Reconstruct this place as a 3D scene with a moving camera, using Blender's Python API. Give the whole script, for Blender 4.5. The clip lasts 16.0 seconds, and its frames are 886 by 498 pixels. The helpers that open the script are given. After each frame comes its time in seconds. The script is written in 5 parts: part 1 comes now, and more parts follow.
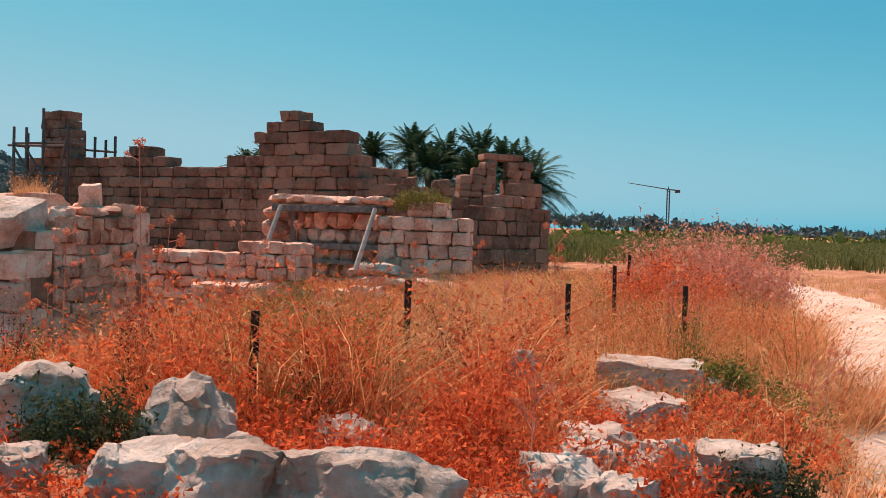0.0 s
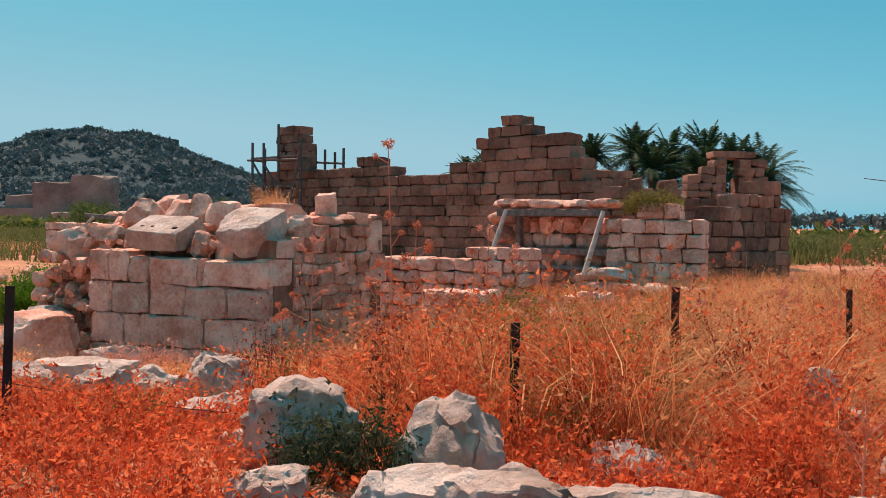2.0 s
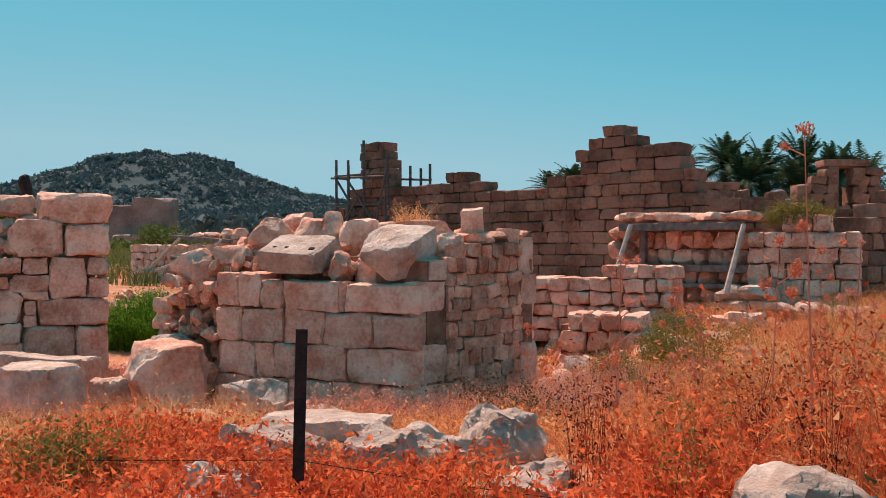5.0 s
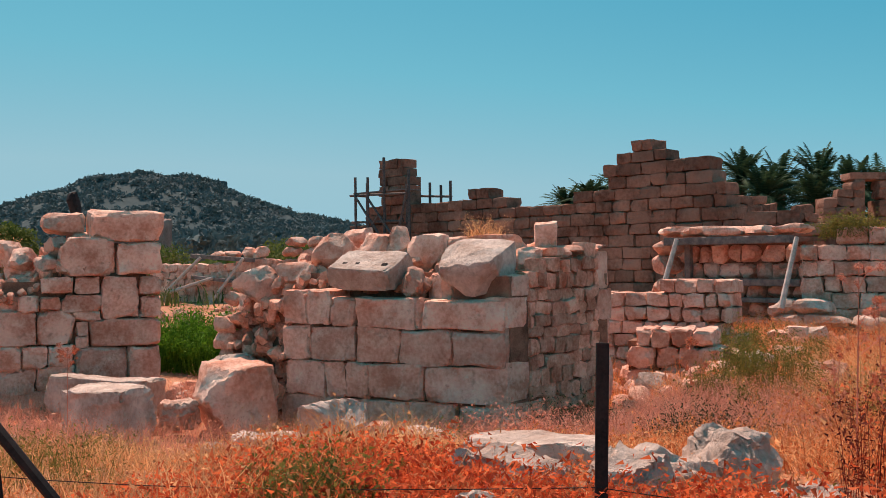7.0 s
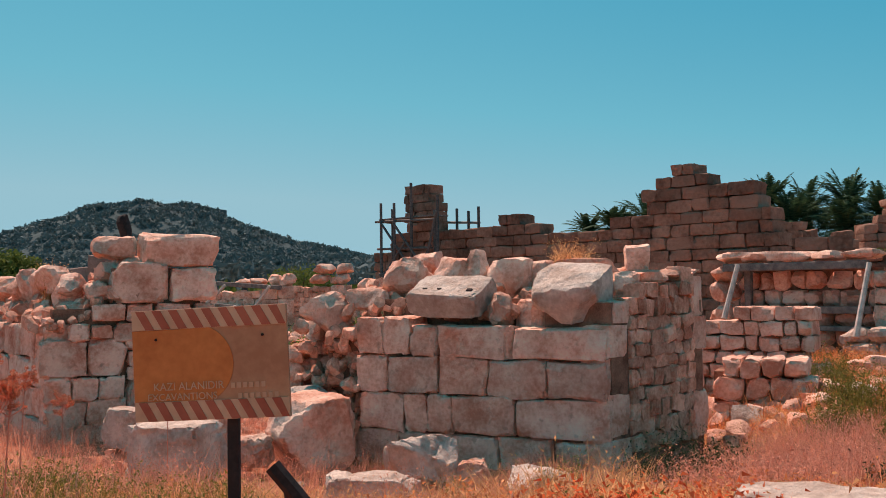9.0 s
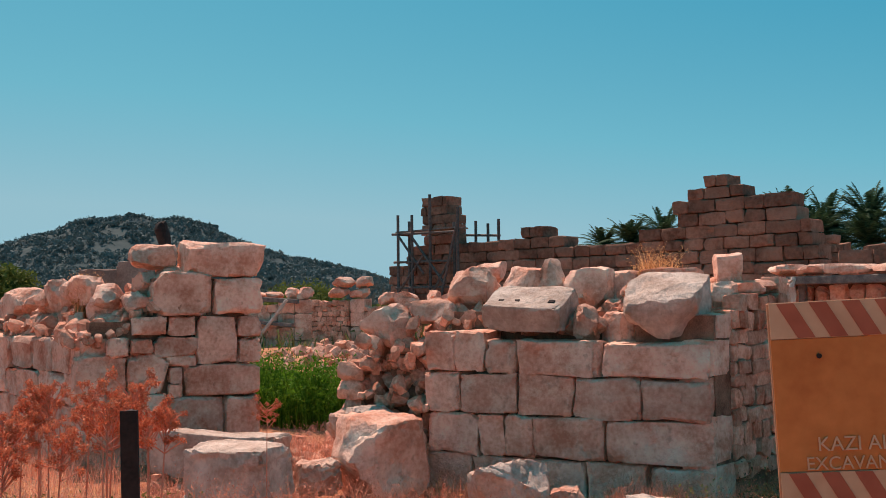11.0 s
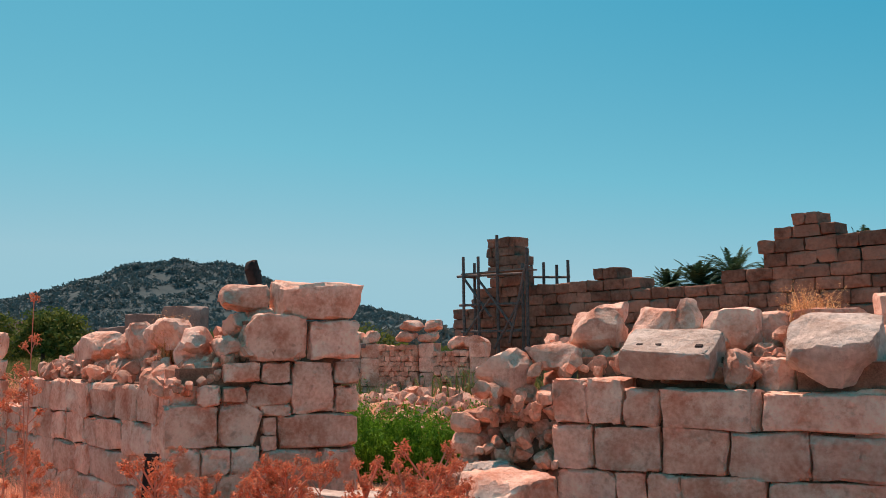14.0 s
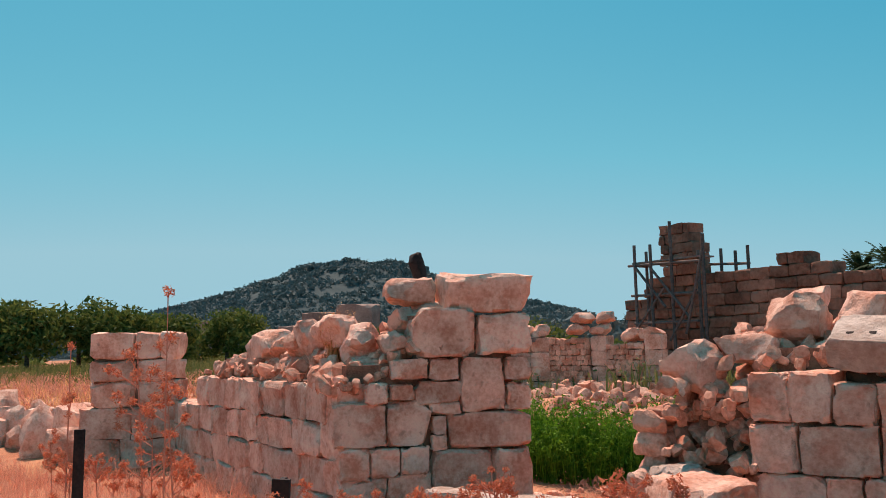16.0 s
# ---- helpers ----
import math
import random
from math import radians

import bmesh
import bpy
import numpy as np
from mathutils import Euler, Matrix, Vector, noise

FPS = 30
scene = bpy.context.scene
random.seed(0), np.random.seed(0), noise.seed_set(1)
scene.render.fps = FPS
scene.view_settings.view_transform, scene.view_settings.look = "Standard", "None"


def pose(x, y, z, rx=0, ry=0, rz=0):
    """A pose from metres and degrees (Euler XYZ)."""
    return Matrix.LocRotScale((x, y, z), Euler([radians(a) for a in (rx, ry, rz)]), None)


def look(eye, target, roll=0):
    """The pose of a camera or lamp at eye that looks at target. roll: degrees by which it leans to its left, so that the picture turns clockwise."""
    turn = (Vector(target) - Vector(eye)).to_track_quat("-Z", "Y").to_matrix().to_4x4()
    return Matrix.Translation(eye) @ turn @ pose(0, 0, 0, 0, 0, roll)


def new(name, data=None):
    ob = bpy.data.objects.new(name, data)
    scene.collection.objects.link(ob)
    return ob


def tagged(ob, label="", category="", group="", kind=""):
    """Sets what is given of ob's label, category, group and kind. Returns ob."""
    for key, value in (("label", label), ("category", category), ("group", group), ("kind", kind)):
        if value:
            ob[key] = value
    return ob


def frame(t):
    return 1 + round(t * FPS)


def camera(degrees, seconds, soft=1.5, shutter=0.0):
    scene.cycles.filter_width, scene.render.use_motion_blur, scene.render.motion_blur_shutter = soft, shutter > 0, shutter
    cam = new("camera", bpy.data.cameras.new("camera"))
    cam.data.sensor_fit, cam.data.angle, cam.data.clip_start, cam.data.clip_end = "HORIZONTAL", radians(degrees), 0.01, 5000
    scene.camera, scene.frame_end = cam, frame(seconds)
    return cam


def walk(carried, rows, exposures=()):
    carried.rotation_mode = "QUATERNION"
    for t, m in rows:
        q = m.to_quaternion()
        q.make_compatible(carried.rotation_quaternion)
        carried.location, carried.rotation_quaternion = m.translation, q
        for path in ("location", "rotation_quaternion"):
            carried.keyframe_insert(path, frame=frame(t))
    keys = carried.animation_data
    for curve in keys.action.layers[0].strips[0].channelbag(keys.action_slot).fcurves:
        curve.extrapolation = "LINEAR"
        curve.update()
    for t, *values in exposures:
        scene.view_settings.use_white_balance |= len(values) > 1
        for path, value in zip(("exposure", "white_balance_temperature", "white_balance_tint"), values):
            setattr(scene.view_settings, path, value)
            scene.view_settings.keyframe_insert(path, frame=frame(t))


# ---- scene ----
cam = camera(49.6, 16.0, 0.85)
PATH = [
    (0, (-0.861, 2.768, 1.527), (-0.882, 4.767, 1.475), 1.8),
    (0.5, (-0.883, 2.902, 1.516), (-1.053, 4.893, 1.451), 1.2),
    (1, (-0.906, 3.036, 1.515), (-1.232, 5.008, 1.459), 0.9),
    (1.5, (-1.015, 3.128, 1.505), (-1.436, 5.082, 1.453), 1.1),
    (2, (-1.166, 3.257, 1.506), (-1.631, 5.201, 1.455), 0.6),
    (2.5, (-1.322, 3.416, 1.508), (-1.799, 5.358, 1.467), 0.4),
    (3, (-1.516, 3.481, 1.511), (-2.003, 5.42, 1.473), 0.4),
    (3.5, (-1.801, 3.577, 1.508), (-2.296, 5.515, 1.473), 0.2),
    (4, (-2.143, 3.731, 1.498), (-2.63, 5.67, 1.482), 0.3),
    (4.5, (-2.533, 3.929, 1.483), (-3.022, 5.869, 1.465), 0.1),
    (5, (-2.931, 4.184, 1.499), (-3.5, 6.102, 1.484), -0.2),
    (5.2, (-3.065, 4.235, 1.498), (-3.63, 6.153, 1.496), -0.2),
    (7.5, (-4.4, 4.178, 1.457), (-4.949, 6.101, 1.496), -0.7),
    (8, (-4.714, 4.293, 1.462), (-5.258, 6.217, 1.525), -0.6),
    (8.5, (-5.062, 4.426, 1.45), (-5.609, 6.349, 1.515), -0.8),
    (9, (-5.414, 4.617, 1.432), (-5.958, 6.54, 1.515), -0.7),
    (9.2, (-5.54, 4.68, 1.419), (-6.061, 6.609, 1.51), -1.2),
    (11.5, (-6.9, 5.302, 1.383), (-7.431, 7.226, 1.516), -0.2),
    (12, (-7.096, 5.34, 1.368), (-7.632, 7.26, 1.526), 0.2),
    (12.5, (-7.283, 5.448, 1.377), (-7.826, 7.365, 1.55), 0.0),
    (13, (-7.474, 5.662, 1.391), (-8.015, 7.579, 1.575), -0.2),
    (13.5, (-7.696, 5.858, 1.413), (-8.285, 7.757, 1.627), -0.0),
    (14, (-7.86, 5.949, 1.408), (-8.46, 7.846, 1.616), -0.6),
    (14.5, (-8.03, 6.115, 1.416), (-8.671, 7.997, 1.631), -1.5),
    (15, (-8.112, 6.307, 1.409), (-8.828, 8.162, 1.625), -1.3),
    (15.5, (-8.149, 6.478, 1.41), (-8.981, 8.285, 1.618), -1.4),
    (16, (-8.166, 6.616, 1.409), (-9.084, 8.381, 1.611), -1.5),
]
walk(cam, [(t, look(eye, target, roll)) for t, eye, target, roll in PATH], [(0, 0.06, 8000, 35), (2, 0.05, 8000, 35), (8.5, -0.06, 8000, 34), (11.5, -0.1, 8000, 34), (12.5, 0.0, 8000, 34), (14, 0.02, 8000, 34), (16, 0.03, 8000, 34)])

# ---- world, sun, exposure ----
SKY_LOW, SKY_HIGH = 3.4, 6.9
SUN_DIR = Vector((-0.52, 0.58, 1.3)).normalized()
world = bpy.data.worlds.new("sky")
scene.world = world
world.use_nodes = True
wn = world.node_tree
sky = wn.nodes.new("ShaderNodeTexSky")
sky.sky_type = 'NISHITA'
sky.sun_disc = False
sky.sun_elevation = math.asin(SUN_DIR.z)
sky.sun_rotation = math.atan2(SUN_DIR.x, SUN_DIR.y)
sky.air_density, sky.dust_density, sky.ozone_density = 1.0, 0.55, 2.0
grey = wn.nodes.new("ShaderNodeRGBToBW")
wn.links.new(sky.outputs[0], grey.inputs[0])
span = wn.nodes.new("ShaderNodeMapRange")
span.inputs[1].default_value, span.inputs[2].default_value = SKY_LOW, SKY_HIGH
wn.links.new(grey.outputs[0], span.inputs[0])
tone = wn.nodes.new("ShaderNodeValToRGB")
tone.color_ramp.elements[0].color = (0.004, 0.38, 0.61, 1)
tone.color_ramp.elements[1].color = (0.22, 0.585, 0.735, 1)
mid = tone.color_ramp.elements.new(0.5)
mid.color = (0.085, 0.52, 0.71, 1)
wn.links.new(span.outputs[0], tone.inputs[0])
wn.nodes["Background"].inputs[1].default_value = 1.0
wn.links.new(tone.outputs[0], wn.nodes["Background"].inputs[0])
sun = new("sun", bpy.data.lights.new("sun", "SUN"))
sun.data.energy, sun.data.angle, sun.data.color = 5.3, radians(0.6), (1.0, 0.88, 0.76)
sun.matrix_world = look(SUN_DIR * 50, (0, 0, 0))


# ---- materials ----
def material(name, low, high, scale=3.0, fine=40.0, rough=0.9, bump=0.4, bump_d=0.02, spread=0.25, mode="object", stain=None, stain_scale=1.2, pits=0.0):
    """Two-scale noise between two colours, a shade for each piece, stains and fine relief."""
    m = bpy.data.materials.new(name)
    m.use_nodes = True
    n, l = m.node_tree.nodes, m.node_tree.links
    b = n["Principled BSDF"]
    b.inputs["Roughness"].default_value = rough
    b.inputs["Specular IOR Level"].default_value = 0.2
    geo = n.new("ShaderNodeNewGeometry")
    big = n.new("ShaderNodeTexNoise")
    big.inputs["Scale"].default_value, big.inputs["Detail"].default_value = scale, 5
    small = n.new("ShaderNodeTexNoise")
    small.inputs["Scale"].default_value, small.inputs["Detail"].default_value = fine, 6
    for t in (big, small):
        l.new(geo.outputs["Position"], t.inputs["Vector"])
    add = n.new("ShaderNodeMath")
    add.operation = 'MULTIPLY_ADD'
    l.new(small.outputs["Fac"], add.inputs[0])
    add.inputs[1].default_value = 0.55
    l.new(big.outputs["Fac"], add.inputs[2])
    ramp = n.new("ShaderNodeValToRGB")
    ramp.color_ramp.elements[0].position, ramp.color_ramp.elements[1].position = 0.56, 0.97
    ramp.color_ramp.elements[0].color, ramp.color_ramp.elements[1].color = (*low, 1), (*high, 1)
    l.new(add.outputs[0], ramp.inputs[0])
    col = ramp.outputs[0]
    if stain:
        st = n.new("ShaderNodeTexNoise")
        st.inputs["Scale"].default_value, st.inputs["Detail"].default_value = stain_scale, 7
        st.inputs["Roughness"].default_value = 0.7
        l.new(geo.outputs["Position"], st.inputs["Vector"])
        sr = n.new("ShaderNodeMapRange")
        sr.inputs[1].default_value, sr.inputs[2].default_value = 0.52, 0.68
        l.new(st.outputs["Fac"], sr.inputs[0])
        mx = n.new("ShaderNodeMix")
        mx.data_type = 'RGBA'
        l.new(sr.outputs[0], mx.inputs[0])
        l.new(col, mx.inputs[6])
        mx.inputs[7].default_value = (*stain, 1)
        col = mx.outputs[2]
    if pits:
        pt = n.new("ShaderNodeTexNoise")
        pt.inputs["Scale"].default_value, pt.inputs["Detail"].default_value = fine * 0.45, 3
        l.new(geo.outputs["Position"], pt.inputs["Vector"])
        pr = n.new("ShaderNodeMapRange")
        pr.inputs[1].default_value, pr.inputs[2].default_value = 0.62, 0.72
        pr.inputs[4].default_value = pits
        l.new(pt.outputs["Fac"], pr.inputs[0])
        pm = n.new("ShaderNodeMix")
        pm.data_type = 'RGBA'
        l.new(pr.outputs[0], pm.inputs[0])
        l.new(col, pm.inputs[6])
        pm.inputs[7].default_value = (low[0] * 0.5, low[1] * 0.5, low[2] * 0.5, 1)
        col = pm.outputs[2]
    if spread:
        hs = n.new("ShaderNodeHueSaturation")
        mr = n.new("ShaderNodeMapRange")
        mr.inputs[3].default_value, mr.inputs[4].default_value = 1 - spread, 1 + spread
        if mode == "object":
            oi = n.new("ShaderNodeObjectInfo")
            l.new(oi.outputs["Random"], mr.inputs[0])
        else:
            l.new(geo.outputs["Random Per Island"], mr.inputs[0])
        l.new(mr.outputs[0], hs.inputs["Value"])
        l.new(col, hs.inputs["Color"])
        col = hs.outputs[0]
    l.new(col, b.inputs["Base Color"])
    if bump:
        bp = n.new("ShaderNodeBump")
        bp.inputs["Strength"].default_value, bp.inputs["Distance"].default_value = bump, bump_d
        grain = n.new("ShaderNodeTexNoise")
        grain.inputs["Scale"].default_value, grain.inputs["Detail"].default_value, grain.inputs["Roughness"].default_value = fine * 0.4, 8, 0.68
        l.new(geo.outputs["Position"], grain.inputs["Vector"])
        l.new(grain.outputs["Fac"], bp.inputs["Height"])
        l.new(bp.outputs[0], b.inputs["Normal"])
    return m


def leafy(name, low, high, through_light=0.35):
    """Thin stems and leaves: a colour for each island and some light passing through."""
    m = bpy.data.materials.new(name)
    m.use_nodes = True
    n, l = m.node_tree.nodes, m.node_tree.links
    b = n["Principled BSDF"]
    b.inputs["Roughness"].default_value = 0.75
    b.inputs["Specular IOR Level"].default_value = 0.15
    geo = n.new("ShaderNodeNewGeometry")
    ramp = n.new("ShaderNodeValToRGB")
    ramp.color_ramp.elements[0].color, ramp.color_ramp.elements[1].color = (*low, 1), (*high, 1)
    l.new(geo.outputs["Random Per Island"], ramp.inputs[0])
    l.new(ramp.outputs[0], b.inputs["Base Color"])
    tr = n.new("ShaderNodeBsdfTranslucent")
    l.new(ramp.outputs[0], tr.inputs["Color"])
    mix = n.new("ShaderNodeMixShader")
    mix.inputs[0].default_value = through_light
    l.new(b.outputs[0], mix.inputs[1])
    l.new(tr.outputs[0], mix.inputs[2])
    l.new(mix.outputs[0], n["Material Output"].inputs[0])
    return m


STONE = material("pink_limestone", (0.62, 0.235, 0.152), (0.95, 0.58, 0.45), 2.6, 20, 0.92, 1.0, 0.06, 0.17, stain=(0.95, 0.67, 0.53), stain_scale=1.9, pits=0.35)
PALE = material("pale_limestone", (0.45, 0.29, 0.225), (0.78, 0.61, 0.52), 3, 18, 0.92, 1.0, 0.07, 0.08, stain=(0.5, 0.34, 0.27), stain_scale=4, pits=0.3)
BROWN = material("weathered_brown_stone", (0.16, 0.07, 0.046), (0.4, 0.205, 0.145), 1.1, 9, 0.95, 1.0, 0.12, 0.3, stain=(0.34, 0.18, 0.13), stain_scale=0.9, pits=0.2)
RUBBLE = material("rubble_stone", (0.52, 0.17, 0.098), (0.9, 0.49, 0.36), 4, 24, 0.95, 1.0, 0.06, 0.25, pits=0.2)
CRUMB = material("crumbled_stone", (0.52, 0.17, 0.098), (0.9, 0.5, 0.37), 4, 24, 0.95, 1.0, 0.05, 0.25, mode="island", pits=0.2)
MORTAR = material("earth_mortar", (0.14, 0.06, 0.04), (0.36, 0.18, 0.12), 6, 60, 1.0, 0.6, 0.02, 0)
SOIL = material("dry_red_soil", (0.3, 0.095, 0.048), (0.6, 0.28, 0.165), 0.8, 22, 1.0, 0.6, 0.05, 0, stain=(0.5, 0.24, 0.12), stain_scale=0.35)
TRACK = material("pale_dust_track", (0.52, 0.34, 0.26), (0.74, 0.55, 0.45), 0.9, 18, 1.0, 0.4, 0.03, 0, stain=(0.55, 0.36, 0.24), stain_scale=0.7)
WOOD = material("grey_weathered_timber", (0.12, 0.1, 0.095), (0.3, 0.24, 0.21), 8, 70, 0.85, 0.4, 0.01, 0.15)
STICK = material("bleached_pole", (0.4, 0.3, 0.25), (0.68, 0.54, 0.47), 8, 70, 0.8, 0.3, 0.01, 0.1)
RUST = material("dark_rusted_post", (0.012, 0.008, 0.008), (0.045, 0.026, 0.022), 12, 90, 0.75, 0.3, 0.005, 0.1)
STEEL = material("scaffold_tube", (0.05, 0.05, 0.05), (0.14, 0.12, 0.11), 10, 80, 0.6, 0.2, 0.004, 0.2)
# aerial haze is mixed into the base colours of far scrub and hill
HAZY_SCRUB = leafy("hazy_scrub", (0.055, 0.105, 0.115), (0.095, 0.155, 0.155), 0.15)
HAZY_HILL = material("hazy_hill_ground", (0.032, 0.062, 0.068), (0.07, 0.098, 0.098), 0.05, 0.4, 1.0, 0, 0, 0)
GREEN = leafy("green_leaves", (0.035, 0.12, 0.01), (0.13, 0.33, 0.03), 0.4)
REED = leafy("green_reeds", (0.07, 0.1, 0.025), (0.23, 0.23, 0.085))
TREE = leafy("tree_leaves", (0.04, 0.075, 0.015), (0.16, 0.2, 0.05))
DARKBUSH = leafy("dark_shrub_leaves", (0.02, 0.028, 0.012), (0.085, 0.1, 0.045))
PALM = leafy("palm_leaves", (0.016, 0.05, 0.03), (0.055, 0.12, 0.055), 0.2)
BARK = material("bark", (0.06, 0.045, 0.035), (0.17, 0.12, 0.09), 6, 40, 0.95, 0.6, 0.03, 0.1)
STRAW = leafy("dry_straw", (0.5, 0.2, 0.085), (0.97, 0.56, 0.28), 0.5)
ORANGE = leafy("dry_orange_grass", (0.4, 0.1, 0.038), (0.95, 0.37, 0.15), 0.5)
RED = leafy("red_dry_weeds", (0.4, 0.045, 0.018), (0.98, 0.23, 0.085), 0.5)
MAROON = leafy("dark_red_stalks", (0.06, 0.012, 0.01), (0.3, 0.05, 0.03), 0.25)
PINK = leafy("pink_dry_brush", (0.5, 0.17, 0.11), (0.92, 0.44, 0.31), 0.4)
HEAD = leafy("thistle_heads", (0.5, 0.13, 0.07), (0.85, 0.3, 0.16), 0.3)
OLIVE = leafy("olive_weeds", (0.1, 0.1, 0.025), (0.3, 0.24, 0.06), 0.35)


# ---- mesh helpers ----
def part(name, data, mat, parent=None, label=""):
    """Link a bmesh or a mesh as one object, under a parent where there is one."""
    if isinstance(data, bmesh.types.BMesh):
        me = bpy.data.meshes.new(name)
        data.to_mesh(me)
        data.free()
        data = me
    if mat and not data.materials:
        data.materials.append(mat)
    ob = new(name, data)
    if parent:
        ob.parent = parent
    if label:
        ob["label"] = label
    return ob


def pydata(name, verts, faces, smooth=False):
    me = bpy.data.meshes.new(name)
    me.from_pydata([tuple(v) for v in verts], [], [tuple(f) for f in faces])
    if smooth:
        me.polygons.foreach_set("use_smooth", [True] * len(me.polygons))
    me.update()
    return me


def cube_grid(n):
    """Vertices (in -1..1) and quads of a cube whose faces are n by n."""
    ids, vs, fs = {}, [], []

    def vid(p):
        if p not in ids:
            ids[p] = len(vs)
            vs.append([2 * c / n - 1 for c in p])
        return ids[p]

    for ax in range(3):
        a, b = (ax + 1) % 3, (ax + 2) % 3
        for side in (0, n):
            for i in range(n):
                for j in range(n):
                    q = []
                    for di, dj in ((0, 0), (1, 0), (1, 1), (0, 1)):
                        p = [0, 0, 0]
                        p[ax], p[a], p[b] = side, i + di, j + dj
                        q.append(vid(tuple(p)))
                    fs.append(q if side else q[::-1])
    return np.array(vs), fs


GRIDS = {n: cube_grid(n) for n in (2, 3, 4, 6, 9, 14)}


def wobble(p, freq, seed):
    """A smooth field of offsets at the points p."""
    r = np.random.default_rng(seed)
    out = np.zeros_like(p)
    for k in range(5):
        d = r.normal(size=(3, 3)) * freq * (1 + 0.6 * k)
        out += np.sin(p @ d + r.uniform(0, 6.3, 3)) / (1 + 0.7 * k)
    return out / 2.2


def stone_mesh(w, d, h, soft=0.1, rough=0.03, seed=0, n=4, name="stone"):
    """A stone about w by d by h, centred, with broken flat facets; soft 0 is a dressed block, 1 a field stone; rough in metres."""
    r = np.random.default_rng(seed)
    rough = min(rough, 0.13 * min(w, d, h))
    v, f = GRIDS[n]
    p = np.sign(v) * np.abs(v) ** (0.42 if soft < 0.2 else 0.85)
    p = p / (np.linalg.norm(p, axis=1)[:, None] ** (0.02 if soft < 0.2 else 0.1 + 0.45 * soft)) * (1 + 0.12 * soft)
    for k in range(6 if soft < 0.15 else 10 if soft < 0.2 else 11 if soft >= 0.45 else 13):
        a = r.normal(size=3)
        a = np.sign(a) * np.abs(a) ** 0.7
        a /= np.linalg.norm(a)
        if soft < 0.2:
            cut = np.abs(a).sum() * r.uniform(0.87 if soft < 0.15 else 0.76, 0.99)
        elif soft >= 0.45:
            cut = r.uniform(0.85, 1.1)
        else:
            cut = r.uniform(0.98 - 0.62 * soft, 1.25 - 0.3 * soft)
        over = np.maximum(p @ a - cut, 0)
        p = p - over[:, None] * a
    p = p * np.array([w, d, h]) / 2
    q = p + r.uniform(-50, 50, 3)
    near = (np.abs(v) > 0.99).sum(1) >= 2
    p = p + wobble(q, 2.2 / max(w, h), seed) * rough * (0.6 if soft < 0.2 else 1) + wobble(q, 8 / max(w, h), seed + 1) * rough * 0.55
    if n >= 6:
        p = p + wobble(q, 26 / max(w, h), seed + 2) * rough * 0.3
    p[near] *= 1 - (r.uniform(0, 1, near.sum()) ** 3)[:, None] * min(0.1, rough * 2)
    me = pydata(name, p, f, True)
    me.set_sharp_from_angle(angle=radians(26 if soft < 0.45 else 38))
    return me


def smooth(a, b, x):
    t = np.clip((x - a) / (b - a), 0, 1)
    return t * t * (3 - 2 * t)


def gz(x, y):
    """Height of the ground."""
    x, y = np.asarray(x, float), np.asarray(y, float)
    rise = 0.36 * smooth(5.4, 6.8, y) * (1 - smooth(9, 11.5, y)) * (1 - smooth(0.5, 1.8, x)) * smooth(-7.6, -5.8, x)
    dig = -0.85 * smooth(9.3, 13.2, y) * (1 - smooth(-6.0, -4.2, x)) * (1 - smooth(19, 27, y))
    dig2 = -0.35 * smooth(9.3, 15, y) * smooth(-6.0, -4.2, x) * (1 - smooth(-2, 1, x)) * (1 - smooth(19, 27, y))
    far = smooth(60, 200, np.hypot(x, y))
    lump = 0.05 * np.sin(1.3 * x + 0.7 * y) * np.sin(0.9 * y - 0.6 * x + 1) + 0.025 * np.sin(3.1 * x + 1) * np.sin(2.7 * y)
    return 0.08 + rise + dig + dig2 + lump * (1 - far)


def tube(bm, a, b, r, sides=8, r2=None):
    """A rod from a to b added to bm."""
    a, b = Vector(a), Vector(b)
    m = Matrix.Translation((a + b) / 2) @ (b - a).to_track_quat('Z', 'Y').to_matrix().to_4x4()
    bmesh.ops.create_cone(bm, cap_ends=True, segments=sides, radius1=r, radius2=r if r2 is None else r2, depth=(b - a).length, matrix=m)


def rod(a, b, r, sides=8, r2=None):
    bm = bmesh.new()
    tube(bm, a, b, r, sides, r2)
    return bm


def box(w, d, h, m, bevel=0.0):
    bm = bmesh.new()
    bmesh.ops.create_cube(bm, size=1, matrix=m @ Matrix.Diagonal((w, d, h, 1)))
    if bevel:
        bmesh.ops.bevel(bm, geom=bm.edges[:], offset=bevel, segments=1, affect='EDGES')
    return bm


# ---- ground ----
def spread_axis(lo, hi, near_lo, near_hi, step):
    near = list(np.arange(near_lo, near_hi, step))
    out_hi, out_lo, s = [], [], step
    v = near_hi
    while v < hi:
        out_hi.append(v)
        s *= 1.22
        v += s
    out_hi.append(hi)
    v, s = near_lo - step, step
    while v > lo:
        out_lo.append(v)
        s *= 1.22
        v -= s
    out_lo.append(lo)
    return np.array(out_lo[::-1] + near + out_hi)


def sheet(name, xs, ys, height):
    gx, gy = np.meshgrid(xs, ys)
    z = height(gx, gy)
    v = np.stack([gx.ravel(), gy.ravel(), z.ravel()], 1)
    nx = len(xs)
    f = [(j * nx + i, j * nx + i + 1, (j + 1) * nx + i + 1, (j + 1) * nx + i) for j in range(len(ys) - 1) for i in range(nx - 1)]
    return pydata(name, v, f, True)


